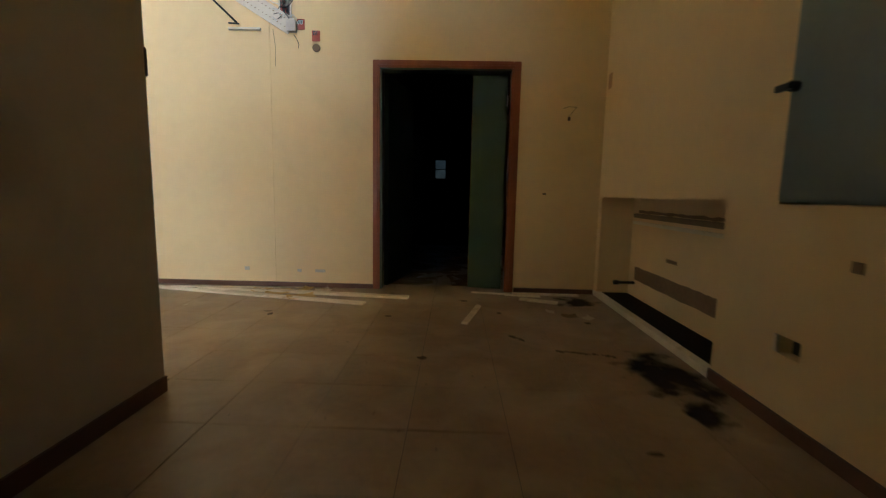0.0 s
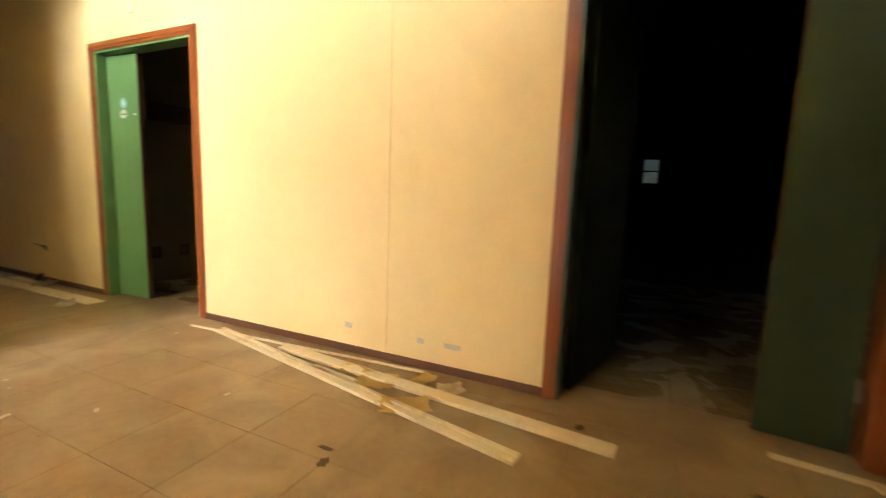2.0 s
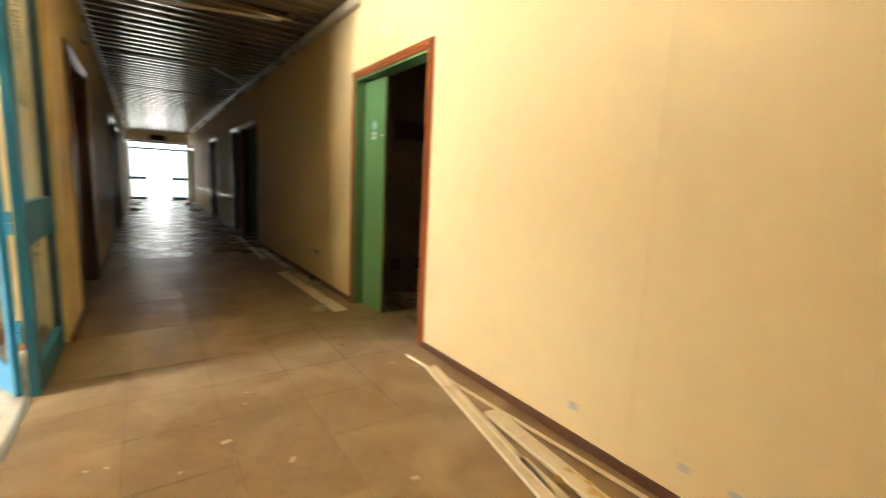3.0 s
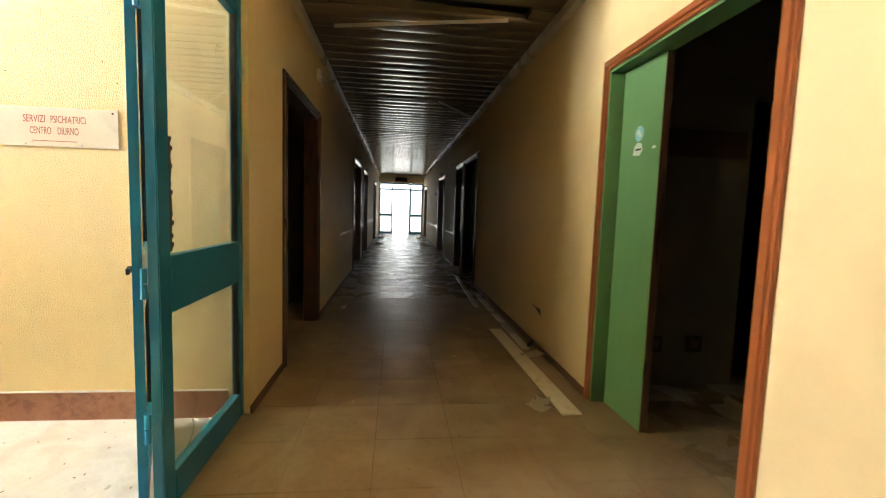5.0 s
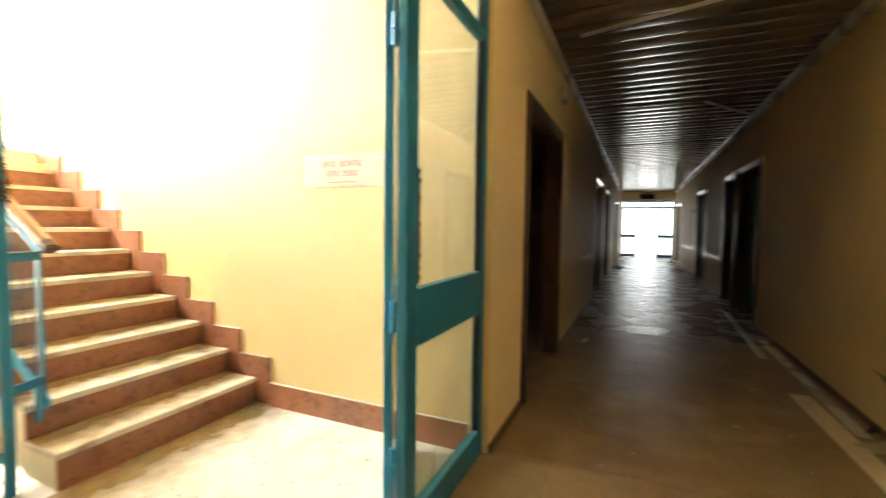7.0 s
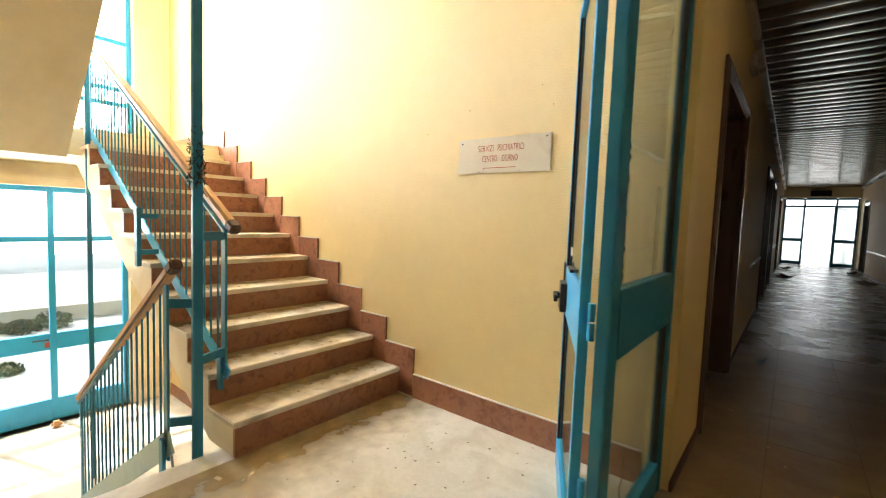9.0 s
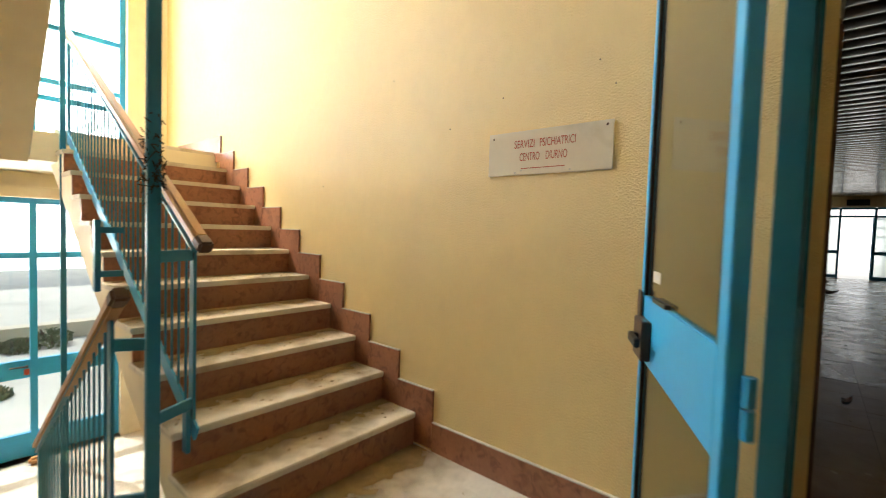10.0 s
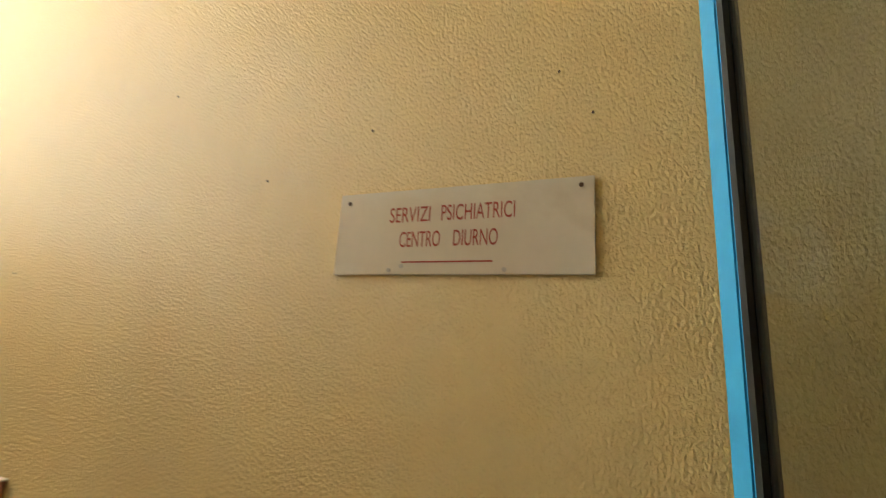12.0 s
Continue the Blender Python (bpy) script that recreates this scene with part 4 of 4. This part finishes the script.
def wire(name, pts, r, m, label):
    bm = bmesh.new()
    for a, b in zip(pts, pts[1:]):
        rod(bm, a, b, r, 6)
    return tagged(part(name, bm, m), label, "wire")


wire("loose_wire", [(-0.42, NY - 0.02, 2.40), (-0.39, NY - 0.03, 2.36), (-0.37, NY - 0.03, 2.31), (-0.38, NY - 0.02, 2.28)], 0.003, BLACK, "thin dark wire dangling from the wall boxes")
wire("loose_wire", [(-0.62, NY - 0.01, 2.45), (-0.60, NY - 0.012, 2.30), (-0.605, NY - 0.008, 2.12)], 0.002, SOOT, "thin brown wire running down the wall")
wire("loose_wire", [(2.12, NY - 0.004, 1.775), (2.16, NY - 0.02, 1.79), (2.24, NY - 0.02, 1.785), (2.17, NY - 0.015, 1.70), (2.16, NY - 0.012, 1.665)], 0.0025, SOOT, "bent wire hook sticking out of the wall")
tagged(cube("wall_plug", (2.165, NY - 0.006, 1.665, 2.19, NY + 0.002, 1.70), DARKEND), "small dark plug in the wall", "wall mark")
tagged(cube("wall_plug", (1.965, NY - 0.008, 0.965, 1.995, NY + 0.002, 0.985), SOOT), "small brown plug in the wall", "wall mark")
tagged(cube("wall_patch", (EX - 0.004, 5.28, 1.94, EX + 0.002, 5.36, 2.07), RAILW), "brown patch near the corner of the hall", "wall mark")
for x, z, w, h in ((-0.21, 0.165, 0.10, 0.028), (-0.42, 0.165, 0.04, 0.03), (-0.95, 0.175, 0.05, 0.035)):
    tagged(cube("putty_patch", (x - w / 2, NY - 0.0025, z - h / 2, x + w / 2, NY + 0.002, z + h / 2), PUTTY, bevel=0.001), "grey putty patch low on the yellow wall", "wall mark", "putty patches")
tagged(cube("trim_seam", (-0.683, NY - 0.004, 0.045, -0.655, NY + 0.002, CEIL), WALLC), "slight vertical seam in the painted wall", "trim", kind="structure")
tagged(cube("wall_patch", (-3.13, NY - 0.004, 2.36, -3.07, NY + 0.002, 2.46), PUTTY), "pale patch above the doorway", "wall mark")

tagged(cube("door_latch", (-0.262, 3.085, 1.44, -0.236, 3.102, 1.56), DARKF, bevel=0.003), "dark metal latch keep on the partition edge", "latch")

# stain on the hall floor
def blob(name, pts, z, m, label):
    bm = bmesh.new()
    bm.faces.new([bm.verts.new((x, y, z)) for x, y in pts])
    bmesh.ops.triangulate(bm, faces=bm.faces[:])
    return tagged(part(name, bm, m), label, "stain", kind="stuff")


def ragged(cx, cy, rx, ry, seed, n=34, rough=0.3):
    r = random.Random(seed)
    k = [r.uniform(-1, 1) for _ in range(6)]
    return [(cx + rx * (1 + rough * sum(k[j] * math.sin((j + 2) * a + j) for j in range(6)) / 2) * math.cos(a),
             cy + ry * (1 + rough * sum(k[j] * math.cos((j + 2) * a + 2 * j) for j in range(6)) / 2) * math.sin(a)) for a in [2 * math.pi * i / n for i in range(n)]]


blob("floor_stain", ragged(2.28, 3.44, 0.27, 0.42, 3, rough=0.1), 0.0022, STAIN, "black oily stain on the brown floor tiles")
blob("floor_stain", ragged(2.27, 3.08, 0.12, 0.22, 4), 0.0026, STAIN, "dark smear on the brown floor tiles")
blob("floor_stain", ragged(2.25, 5.05, 0.26, 0.24, 6, rough=0.1), 0.0022, STAIN, "black soot stain in the hall corner")
blob("floor_stain", ragged(-2.45, 2.84, 0.10, 0.05, 41, rough=0.2), LAND + 0.003, DUST, "brown dust smear on the stone landing")
blob("floor_stain", ragged(-2.50, 3.06, 0.06, 0.07, 42, rough=0.2), LAND + 0.003, DUST, "brown dust smear on the stone landing")


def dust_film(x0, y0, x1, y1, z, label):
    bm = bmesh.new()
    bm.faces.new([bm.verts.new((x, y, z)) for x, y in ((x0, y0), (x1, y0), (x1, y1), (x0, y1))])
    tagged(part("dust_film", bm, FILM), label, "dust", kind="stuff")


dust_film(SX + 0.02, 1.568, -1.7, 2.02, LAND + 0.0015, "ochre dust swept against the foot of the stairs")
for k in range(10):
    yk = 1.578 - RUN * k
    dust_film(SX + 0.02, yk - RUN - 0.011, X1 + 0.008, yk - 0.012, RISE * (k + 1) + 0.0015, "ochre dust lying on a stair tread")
r6 = random.Random(12)
for i in range(26):
    f = i / 26
    x, y = (1.52 + 0.2 * f, 4.05 - 0.24 * f) if i < 10 else (1.78 + (f - 0.38) * 0.55, 3.78 - (f - 0.38) * 0.12)
    blob("floor_drips", ragged(x + r6.uniform(-0.01, 0.01), y + r6.uniform(-0.01, 0.01), r6.uniform(0.008, 0.022), r6.uniform(0.008, 0.02), i, 10), 0.0024, DRIP, "trail of dark drips on the floor")
for i, (x, y) in enumerate(((1.22, 5.0), (1.5, 4.62), (0.62, 4.45), (0.55, 5.18), (-0.35, 4.5), (-0.30, 4.42), (2.15, 4.4), (0.95, 3.6), (1.9, 2.7))):
    blob("floor_drips", ragged(x, y, r6.uniform(0.015, 0.04), r6.uniform(0.012, 0.03), 50 + i, 12, 0.4), 0.0024, DRIP, "small dark spot on the floor")

# ---- planks and scraps on the floor ----


def plank(a, b, w, h, label, m=PLANK, grooved=False, z=0.0):
    a, b = Vector((*a, z)), Vector((*b, z))
    d = b - a
    L = d.length
    mm = Matrix.Translation(a) @ Matrix.Rotation(math.atan2(d.y, d.x), 4, "Z")
    bm = bmesh.new()
    if grooved:
        prof = [(-w / 2, 0), (w / 2, 0), (w / 2, h), (w * 0.2, h), (w * 0.15, h * 0.6), (-w * 0.15, h * 0.6), (-w * 0.2, h), (-w / 2, h)]
    else:
        prof = [(-w / 2, 0), (w / 2, 0), (w / 2, h * 0.8), (w / 2 - h * 0.2, h), (-w / 2 + h * 0.2, h), (-w / 2, h * 0.8)]
    prism(bm, prof, "x", 0, L)
    bmesh.ops.transform(bm, matrix=mm, verts=bm.verts[:])
    return tagged(part("wooden_trim", bm, m), label, "plank", "loose trim strips")


plank((-1.98, 5.27), (0.365, 4.79), 0.075, 0.018, "long pale grooved trim strip lying on the floor", grooved=True)
plank((-1.33, 5.24), (0.715, 5.04), 0.085, 0.02, "pale wooden board lying on the floor near the door", z=0.002)
plank((-2.24, 5.235), (-0.35, 5.36), 0.018, 0.012, "thin white bead strip along the skirting")
plank((-0.95, 5.09), (-0.62, 5.045), 0.05, 0.018, "short broken white trim piece")
plank((1.21, 4.29), (1.345, 4.82), 0.045, 0.016, "short pale wooden strip on the brown tiles")
plank((1.30, 5.345), (1.66, 5.30), 0.035, 0.012, "thin pale strip lying at the door foot")
plank((1.70, 5.33), (2.33, 5.31), 0.04, 0.016, "pale wooden strip along the wall foot")
plank((1.74, 5.11), (2.06, 4.99), 0.07, 0.016, "broken pale board piece in the hall corner")
plank((1.62, 5.28), (1.95, 5.24), 0.05, 0.012, "splintered pale board piece by the door frame")
plank((-3.44, 5.215), (-5.35, 5.17), 0.125, 0.012, "long pale trim board along the corridor wall")
plank((-4.7, 5.31), (-7.2, 5.33), 0.07, 0.012, "grey trim board along the corridor wall", m=TRUNK)
plank((-6.4, 5.17), (-9.0, 5.27), 0.06, 0.012, "narrow trim board along the corridor wall", m=TRUNK)


def scrap(name, x, y, w, d, ang, m, label, seed, curl=0.02):
    r = random.Random(seed)
    bm = bmesh.new()
    n = 6
    g = [[None] * (n + 1) for _ in range(n + 1)]
    for i in range(n + 1):
        for j in range(n + 1):
            u, v = i / n - 0.5, j / n - 0.5
            e = 1 + (r.uniform(-0.12, 0.12) if i in (0, n) or j in (0, n) else 0)
            g[i][j] = bm.verts.new((u * w * e, v * d * e, 0.003 + curl * (abs(u) ** 2 * 2.5 + max(0, v) ** 2 * 3) + r.uniform(0, 0.003)))
    for i in range(n):
        for j in range(n):
            bm.faces.new((g[i][j], g[i + 1][j], g[i + 1][j + 1], g[i][j + 1]))
    bmesh.ops.solidify(bm, geom=bm.faces[:], thickness=-0.003)
    bmesh.ops.transform(bm, matrix=pose(x, y, 0.002, 0, 0, ang), verts=bm.verts[:])
    return tagged(part(name, bm, m), label, "scrap")


scrap("card_scrap", -0.52, 5.12, 0.22, 0.16, 10, FOAM, "torn yellow card scrap among the trim strips", 1)
scrap("card_scrap", -0.24, 4.95, 0.24, 0.13, 30, FOAM, "torn yellow card scrap on the floor", 2)
scrap("card_scrap", -0.30, 5.25, 0.10, 0.14, -15, FOAM, "small yellow card scrap against the skirting", 3)
scrap("card_scrap", -0.12, 5.22, 0.14, 0.10, 40, PLANK, "pale broken card scrap near the skirting", 4)
scrap("card_scrap", -0.72, 5.16, 0.12, 0.09, 5, FOAM, "small yellow card scrap among the strips", 5)
scrap("paper_scrap", -3.53, 5.03, 0.14, 0.07, 35, PAPER, "crumpled dirty paper on the corridor floor", 6, 0.02)
scrap("paper_scrap", -3.60, 5.08, 0.09, 0.05, 70, PAPER, "small torn paper on the corridor floor", 7, 0.03)
scrap("paper_scrap", -4.5, 5.30, 0.12, 0.2, 20, PAPER, "bent grey card by the corridor skirting", 8, 0.03)
scrap("paper_scrap", -6.2, 3.52, 0.10, 0.06, 0, STICKW, "small white paper bit on the corridor floor", 9, 0.05)
for i, (x, y) in enumerate(scrap_spots):
    scrap("plaster_scrap", x, y, 0.12 - 0.02 * i, 0.07, 40 * i, PAPER if i else SOOT, "broken plaster bit on the hall floor", 60 + i, 0.015)
bm = bmesh.new()
for i in range(3):
    rod(bm, (-4.72 + 0.01 * i, 5.33, 0.03 + 0.012 * i), (-4.66, 5.35, 0.07 + 0.012 * i), 0.012, 6)
tagged(part("black_fitting", bm, BLACK), "small black fitting by the corridor skirting", "fitting")
bm = bmesh.new()
r7 = random.Random(21)
for i in range(420):
    k = r7.random()
    if k < 0.45:
        x, y, zf = r7.uniform(-3.5, -0.5), r7.uniform(1.6, 3.15), LAND
    elif k < 0.75:
        x, y, zf = r7.uniform(-14, -1.0), r7.uniform(3.4, 5.35), 0.0
    else:
        x, y, zf = r7.uniform(0, 2.4), r7.uniform(1.5, 5.3), 0.0
    s = r7.uniform(0.0015, 0.006) * (1.6 if r7.random() < 0.1 else 1)
    box(bm, -s, -s * 0.6, 0, s, s * 0.6, s * 0.35, pose(x, y, zf, 0, 0, r7.uniform(0, 180)))
for k in range(6):
    for i in range(14):
        s = r7.uniform(0.003, 0.009)
        box(bm, -s, -s * 0.6, 0, s, s * 0.6, s * 0.35, pose(r7.uniform(-3.45, -2.4), 1.55 - RUN * k - r7.uniform(0.02, 0.2), RISE * (k + 1), 0, 0, r7.uniform(0, 180)))
tagged(part("floor_crumbs", bm, SOOT), "brown crumbs and dirt scattered over the floors", "debris", kind="stuff")
bm = bmesh.new()
for i in range(70):
    x, y = (r7.uniform(-12, -1.0), r7.uniform(3.4, 5.3)) if i < 45 else (r7.uniform(-3.4, -1), r7.uniform(1.6, 3.1))
    s = r7.uniform(0.006, 0.022)
    box(bm, -s, -s * 0.5, 0, s, s * 0.5, 0.003, pose(x, y, (0.0 if y > 3.2 else LAND) + 0.0005, 0, 0, r7.uniform(0, 180)))
tagged(part("plaster_flakes", bm, PAPER), "pale plaster flakes scattered over the floor", "debris", kind="stuff")

# ---- corridor fittings ----
for y0, y1, nm in ((SY, SY + 0.05, "S"), (NY - 0.07, NY, "N")):
    tagged(cube("cable_trunking", (ENDX, y0, CEIL - 0.085, SX if nm == "S" else SX - 0.0, y1, CEIL - 0.005), TRUNK, bevel=0.005), "long aged white cable trunking under the corridor ceiling", "trunking", "corridor trunking")
tagged(cube("alarm_box", (-5.80, SY, 2.47, -5.60, SY + 0.045, 2.60), TRUNK, bevel=0.008), "small cream alarm box high on the corridor wall", "alarm box")
for a, b, l in (((-5.03, 3.54, CEIL - 0.02), (-4.66, 5.0, CEIL - 0.015), "pale loose ceiling strip hanging crosswise"), ((-7.50, 4.70, CEIL - 0.015), (-8.25, 5.30, CEIL - 0.05), "pale loose ceiling strip sagging from the slats")):
    bm = bmesh.new()
    bar(bm, a, b, 0.03, 0.008, (0, 0, 1))
    tagged(part("ceiling_strip", bm, TRUNK), l, "ceiling strip", "loose ceiling strips")
bm = bmesh.new()
bar(bm, (-4.62, 3.50, CEIL + 0.05), (-4.72, 5.22, CEIL + 0.035), 0.1, 0.01, (1, 0, 0.3))
tagged(part("ceiling_panel", bm, SLAT), "loose metal ceiling slat lying across the torn gap", "ceiling panel")
# flat black face on the solid wall, coloured as the shade inside a hole
bm = bmesh.new()
bm.faces.new([bm.verts.new((x, NY - 0.003, z)) for x, z in ((-4.98, 0.375), (-4.80, 0.365), (-4.70, 0.37), (-4.68, 0.31), (-4.72, 0.325), (-4.80, 0.35))])
tagged(part("wall_hole", bm, BLACK), "flat black patch drawn as a small broken hole in the corridor wall", "hole")
# dado rail, and white boxes standing in for brightly lit lintels over the doors, farther down the corridor
for y0, y1, gaps in ((NY - 0.012, NY + 0.002, ((-12.78, -10.52), (-19.63, -14.47), (ENDX, -20.97))), (SY - 0.002, SY + 0.012, ((-9.55, -7.6), (-12.03, -11.22), (-17.18, -13.62), (ENDX, -18.77)))):
    for a, b in gaps:
        tagged(cube("trim_dado", (a, y0, 0.685 if y0 > 4 else 0.785, b, y1, 0.715 if y0 > 4 else 0.815), TRUNK, bevel=0.003), "thin pale dado rail on the corridor wall", "trim", kind="structure")
for x, y, sy in ((-10.2, SY, 1), (-12.7, SY, 1), (-17.9, SY, 1), (-13.7, NY, -1), (-20.3, NY, -1)):
    cl = empty("lintel_glare_box", "white box standing in for a brightly lit lintel above a corridor door", "lamp", "corridor call lamps")
    cube("housing", (x - 0.12, *sorted((y, y + sy * 0.03))[:1], 2.20, x + 0.12, sorted((y, y + sy * 0.03))[1], 2.27), TRUNK, cl, bevel=0.004)
    cube("cover", (x - 0.105, *sorted((y + sy * 0.03, y + sy * 0.085))[:1], 2.20, x + 0.105, sorted((y + sy * 0.03, y + sy * 0.085))[1], 2.26), STICKW, cl, "white front of the lintel stand-in", 0.01)
tagged(cube("bell_box", (-15.15, NY - 0.07, 1.68, -15.0, NY, 1.79), STICKW, bevel=0.008), "small white box on the corridor wall", "wall box")
# doors at the far end
ed = empty("door_12", "bright glazed double door with frosted sides at the corridor end", "door", kind="structure")
EXX = ENDX - 0.1
for y in (3.35, 3.92, 4.80, 5.36):
    cube("mullion", (EXX - 0.03, y - 0.03, 0.0, EXX + 0.03, y + 0.03, 2.43), TEAL, ed, bevel=0.003)
for z in (2.14, 2.41):
    for a, b in ((3.38, 3.89), (3.95, 4.77), (4.83, 5.33)):
        cube("transom", (EXX - 0.027, a, z - 0.035, EXX + 0.027, b, z + 0.035), TEAL, ed, bevel=0.003)
for a, b in ((3.38, 3.89), (4.83, 5.33)):
    for z0, z1 in ((0.01, 0.13), (0.86, 0.97)):
        cube("rail", (EXX - 0.024, a, z0, EXX + 0.024, b, z1), TEAL, ed, bevel=0.003)
    for z0, z1 in ((0.13, 0.86), (0.97, 2.105)):
        g = cube("pane", (EXX - 0.003, a, z0, EXX + 0.003, b, z1), FROST, ed)
        g.visible_shadow = False
lv = empty("end_door_leaf", "glazed metal door leaf standing open outside the corridor end", "door")
lm = pose(EXX - 0.04, 4.76, 0, 0, 0, 150)
for u0, u1, z0, z1 in ((0.0, 0.06, 0.01, 2.1), (0.74, 0.8, 0.01, 2.1), (0.06, 0.74, 0.01, 0.14), (0.06, 0.74, 0.86, 0.97), (0.06, 0.74, 2.04, 2.1), (0.06, 0.74, 1.45, 1.49), (0.06, 0.74, 1.75, 1.79)):
    cube("frame_bar", (u0, -0.02, z0, u1, 0.02, z1), TEAL, lv, m=lm)
tagged(cube("exit_sign", (ENDX + 0.02, 4.05, 2.50, ENDX + 0.12, 4.62, 2.70), BLACK, bevel=0.006), "dark unlit exit sign box above the end door", "exit sign")
for y in (3.42, 5.28):
    for x in (-15.5, -19.0):
        scrap("floor_rubble", x, y + (0.15 if y < 4 else -0.15), 0.4, 0.22, x * 20, SOOT, "dark rubble scrap at the corridor edge", int(-x * 3), 0.1)

# ---- room seen through door 2 and the dark room's window ----
tagged(cube("wall_rail", (-3.88, 5.96, 1.655, -3.845, 6.56, 1.84), DARKF, bevel=0.004), "dark wooden rail board on the room wall", "wall rail")
for y in (5.93, 6.24):
    s = empty("socket_plate", "black square socket box low on the room wall", "socket", "room sockets")
    cube("plate", (-3.88, y, 0.25, -3.865, y + 0.12, 0.375), BLACK, s, bevel=0.004)
    cube("insert", (-3.866, y + 0.03, 0.285, -3.862, y + 0.09, 0.34), DARKF, s)
scrap("paper_scrap", -3.3, 6.3, 0.4, 0.2, 25, PAPER, "pale paper on the dark room floor", 17, 0.05)
w3 = empty("window_2", "small bright window at the far end of a dark room", "window", kind="structure")
for z in (1.395, 1.68, 1.965):
    cube("bar", (0.515, 14.63, z - 0.015, 0.815, 14.67, z + 0.015), DARKF, w3)
# added dark pane that dims the window
cube("pane", (0.515, 14.645, 1.39, 0.815, 14.65, 1.97), DIM, w3, "pane tinted dark to dim the window light")
for x in (0.508, 0.822):
    cube("bar", (x - 0.008, 14.63, 1.38, x + 0.008, 14.67, 1.98), DARKF, w3)

# ---- outdoors ----
bm = bmesh.new()
box(bm, -900, -900, LOW - 0.5, 900, FY - 0.25, LOW - 0.03)
box(bm, -900, FY - 0.25, LOW - 0.5, ENDX - 0.4, 900, -0.05)
tagged(part("ground", bm, PAVE), "pale dusty paving and ground outside the building", "ground", kind="structure")
kb = tagged(cube("garden_wall", (-9.0, -8.6, LOW - 0.05, 4.0, -8.25, LOW + 0.28), FACADE, bevel=0.01), "low pale rendered garden wall", "garden wall")
# self-glowing panels that stand in for the bright hazy distance beyond the glass
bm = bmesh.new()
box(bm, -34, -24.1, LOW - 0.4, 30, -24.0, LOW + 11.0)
tagged(part("backdrop", bm, GLARE), "glowing pale panel standing in for the bright distance beyond the yard", "backdrop", kind="structure")
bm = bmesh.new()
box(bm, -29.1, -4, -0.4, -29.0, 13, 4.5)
tagged(part("backdrop_end", bm, GLARE2), "glowing pale panel standing in for the bright distance beyond the corridor end", "backdrop", kind="structure")


def shrub(x, y, z, r, h, seed):
    s = empty("shrub", "low green shrub growing in the yard", "shrub", "yard shrubs")
    rr = random.Random(seed)
    bm = bmesh.new()
    for i in range(7):
        a = rr.uniform(0, 6.28)
        rod(bm, (x, y, z), (x + r * 0.6 * math.cos(a), y + r * 0.6 * math.sin(a), z + h * rr.uniform(0.5, 0.9)), 0.012, 5)
    part("stems", bm, DARKEND, s)
    bm = bmesh.new()
    for i in range(520):
        a, q = rr.uniform(0, 6.28), rr.random() ** 0.5
        p = Vector((x + r * q * math.cos(a), y + r * q * math.sin(a), z + h * rr.uniform(0.1, 1.0) * (1 - 0.4 * q)))
        m = Matrix.Translation(p) @ Euler((rr.uniform(0, 3), rr.uniform(0, 3), rr.uniform(0, 6))).to_matrix().to_4x4()
        vs = [bm.verts.new(m @ Vector(c)) for c in ((-0.03, 0, 0), (0, 0.018, 0.005), (0.045, 0, 0), (0, -0.018, 0.005))]
        bm.faces.new(vs)
    part("crown", bm, LEAF, s)


for i, (x, y, r, h) in enumerate(((-3.25, -7.75, 0.30, 0.38), (-2.75, -7.6, 0.26, 0.30), (-2.35, -7.8, 0.30, 0.26), (-1.75, -5.3, 0.28, 0.26), (-2.25, -5.0, 0.2, 0.18))):
    shrub(x, y, LOW - 0.04, r, h, 30 + i)

# ---- floor tiles ----
TX, TY, PX, PYT = -3.21, 4.03, 0.4155, 0.4055
bm = bmesh.new()
vs = box(bm, 0.0013, 0.0013, -0.009, PX - 0.0013, PYT - 0.0013, 0.0)
bmesh.ops.recalc_face_normals(bm, faces=bm.faces[:])
bmesh.ops.bevel(bm, geom=[e for e in bm.edges if all(abs(v.co.z) < 1e-6 for v in e.verts)], offset=0.001, segments=1, affect="EDGES")
tile_mesh = bpy.data.meshes.new("tile")
bm.to_mesh(tile_mesh)
bm.free()
tile_mesh.materials.append(TILE)
floor_ob = bpy.data.objects["floor"]
rest = bmesh.new()
rt = random.Random(77)
for i in range(-46, 15):
    for j in range(-15, 26):
        x, y = TX + PX * i, TY + PYT * j
        inside = (SY - 0.2 < y + PYT and y < NY + 0.2) or (y > NY and -4.2 < x < 3.0 and y < 9) or (x + PX > -0.40 and y < SY)
        if x + PX < SX and y + PYT < SY - 0.1 and y < NY:
            inside = False
        if SX - 0.3 < x and x + PX < -0.3 and y < 3.2:
            inside = False
        if not inside or x > EX + 0.1:
            continue
        near = x > -7.2 and y < NY
        z = rt.uniform(-0.0007, 0.0007)
        if near:
            t = new("tile", tile_mesh)
            t.location = (x, y, z)
            t.parent = floor_ob
        elif y < 9:
            b = (x + 0.0025, y + 0.0025, -0.008, x + PX - 0.0025, y + PYT - 0.0025, z * (3 if x < -6 else 1))
            box(rest, *b)
tagged(part("tile_field", rest, TILE2, floor_ob), "brown floor tiles farther along the corridor", kind="stuff")
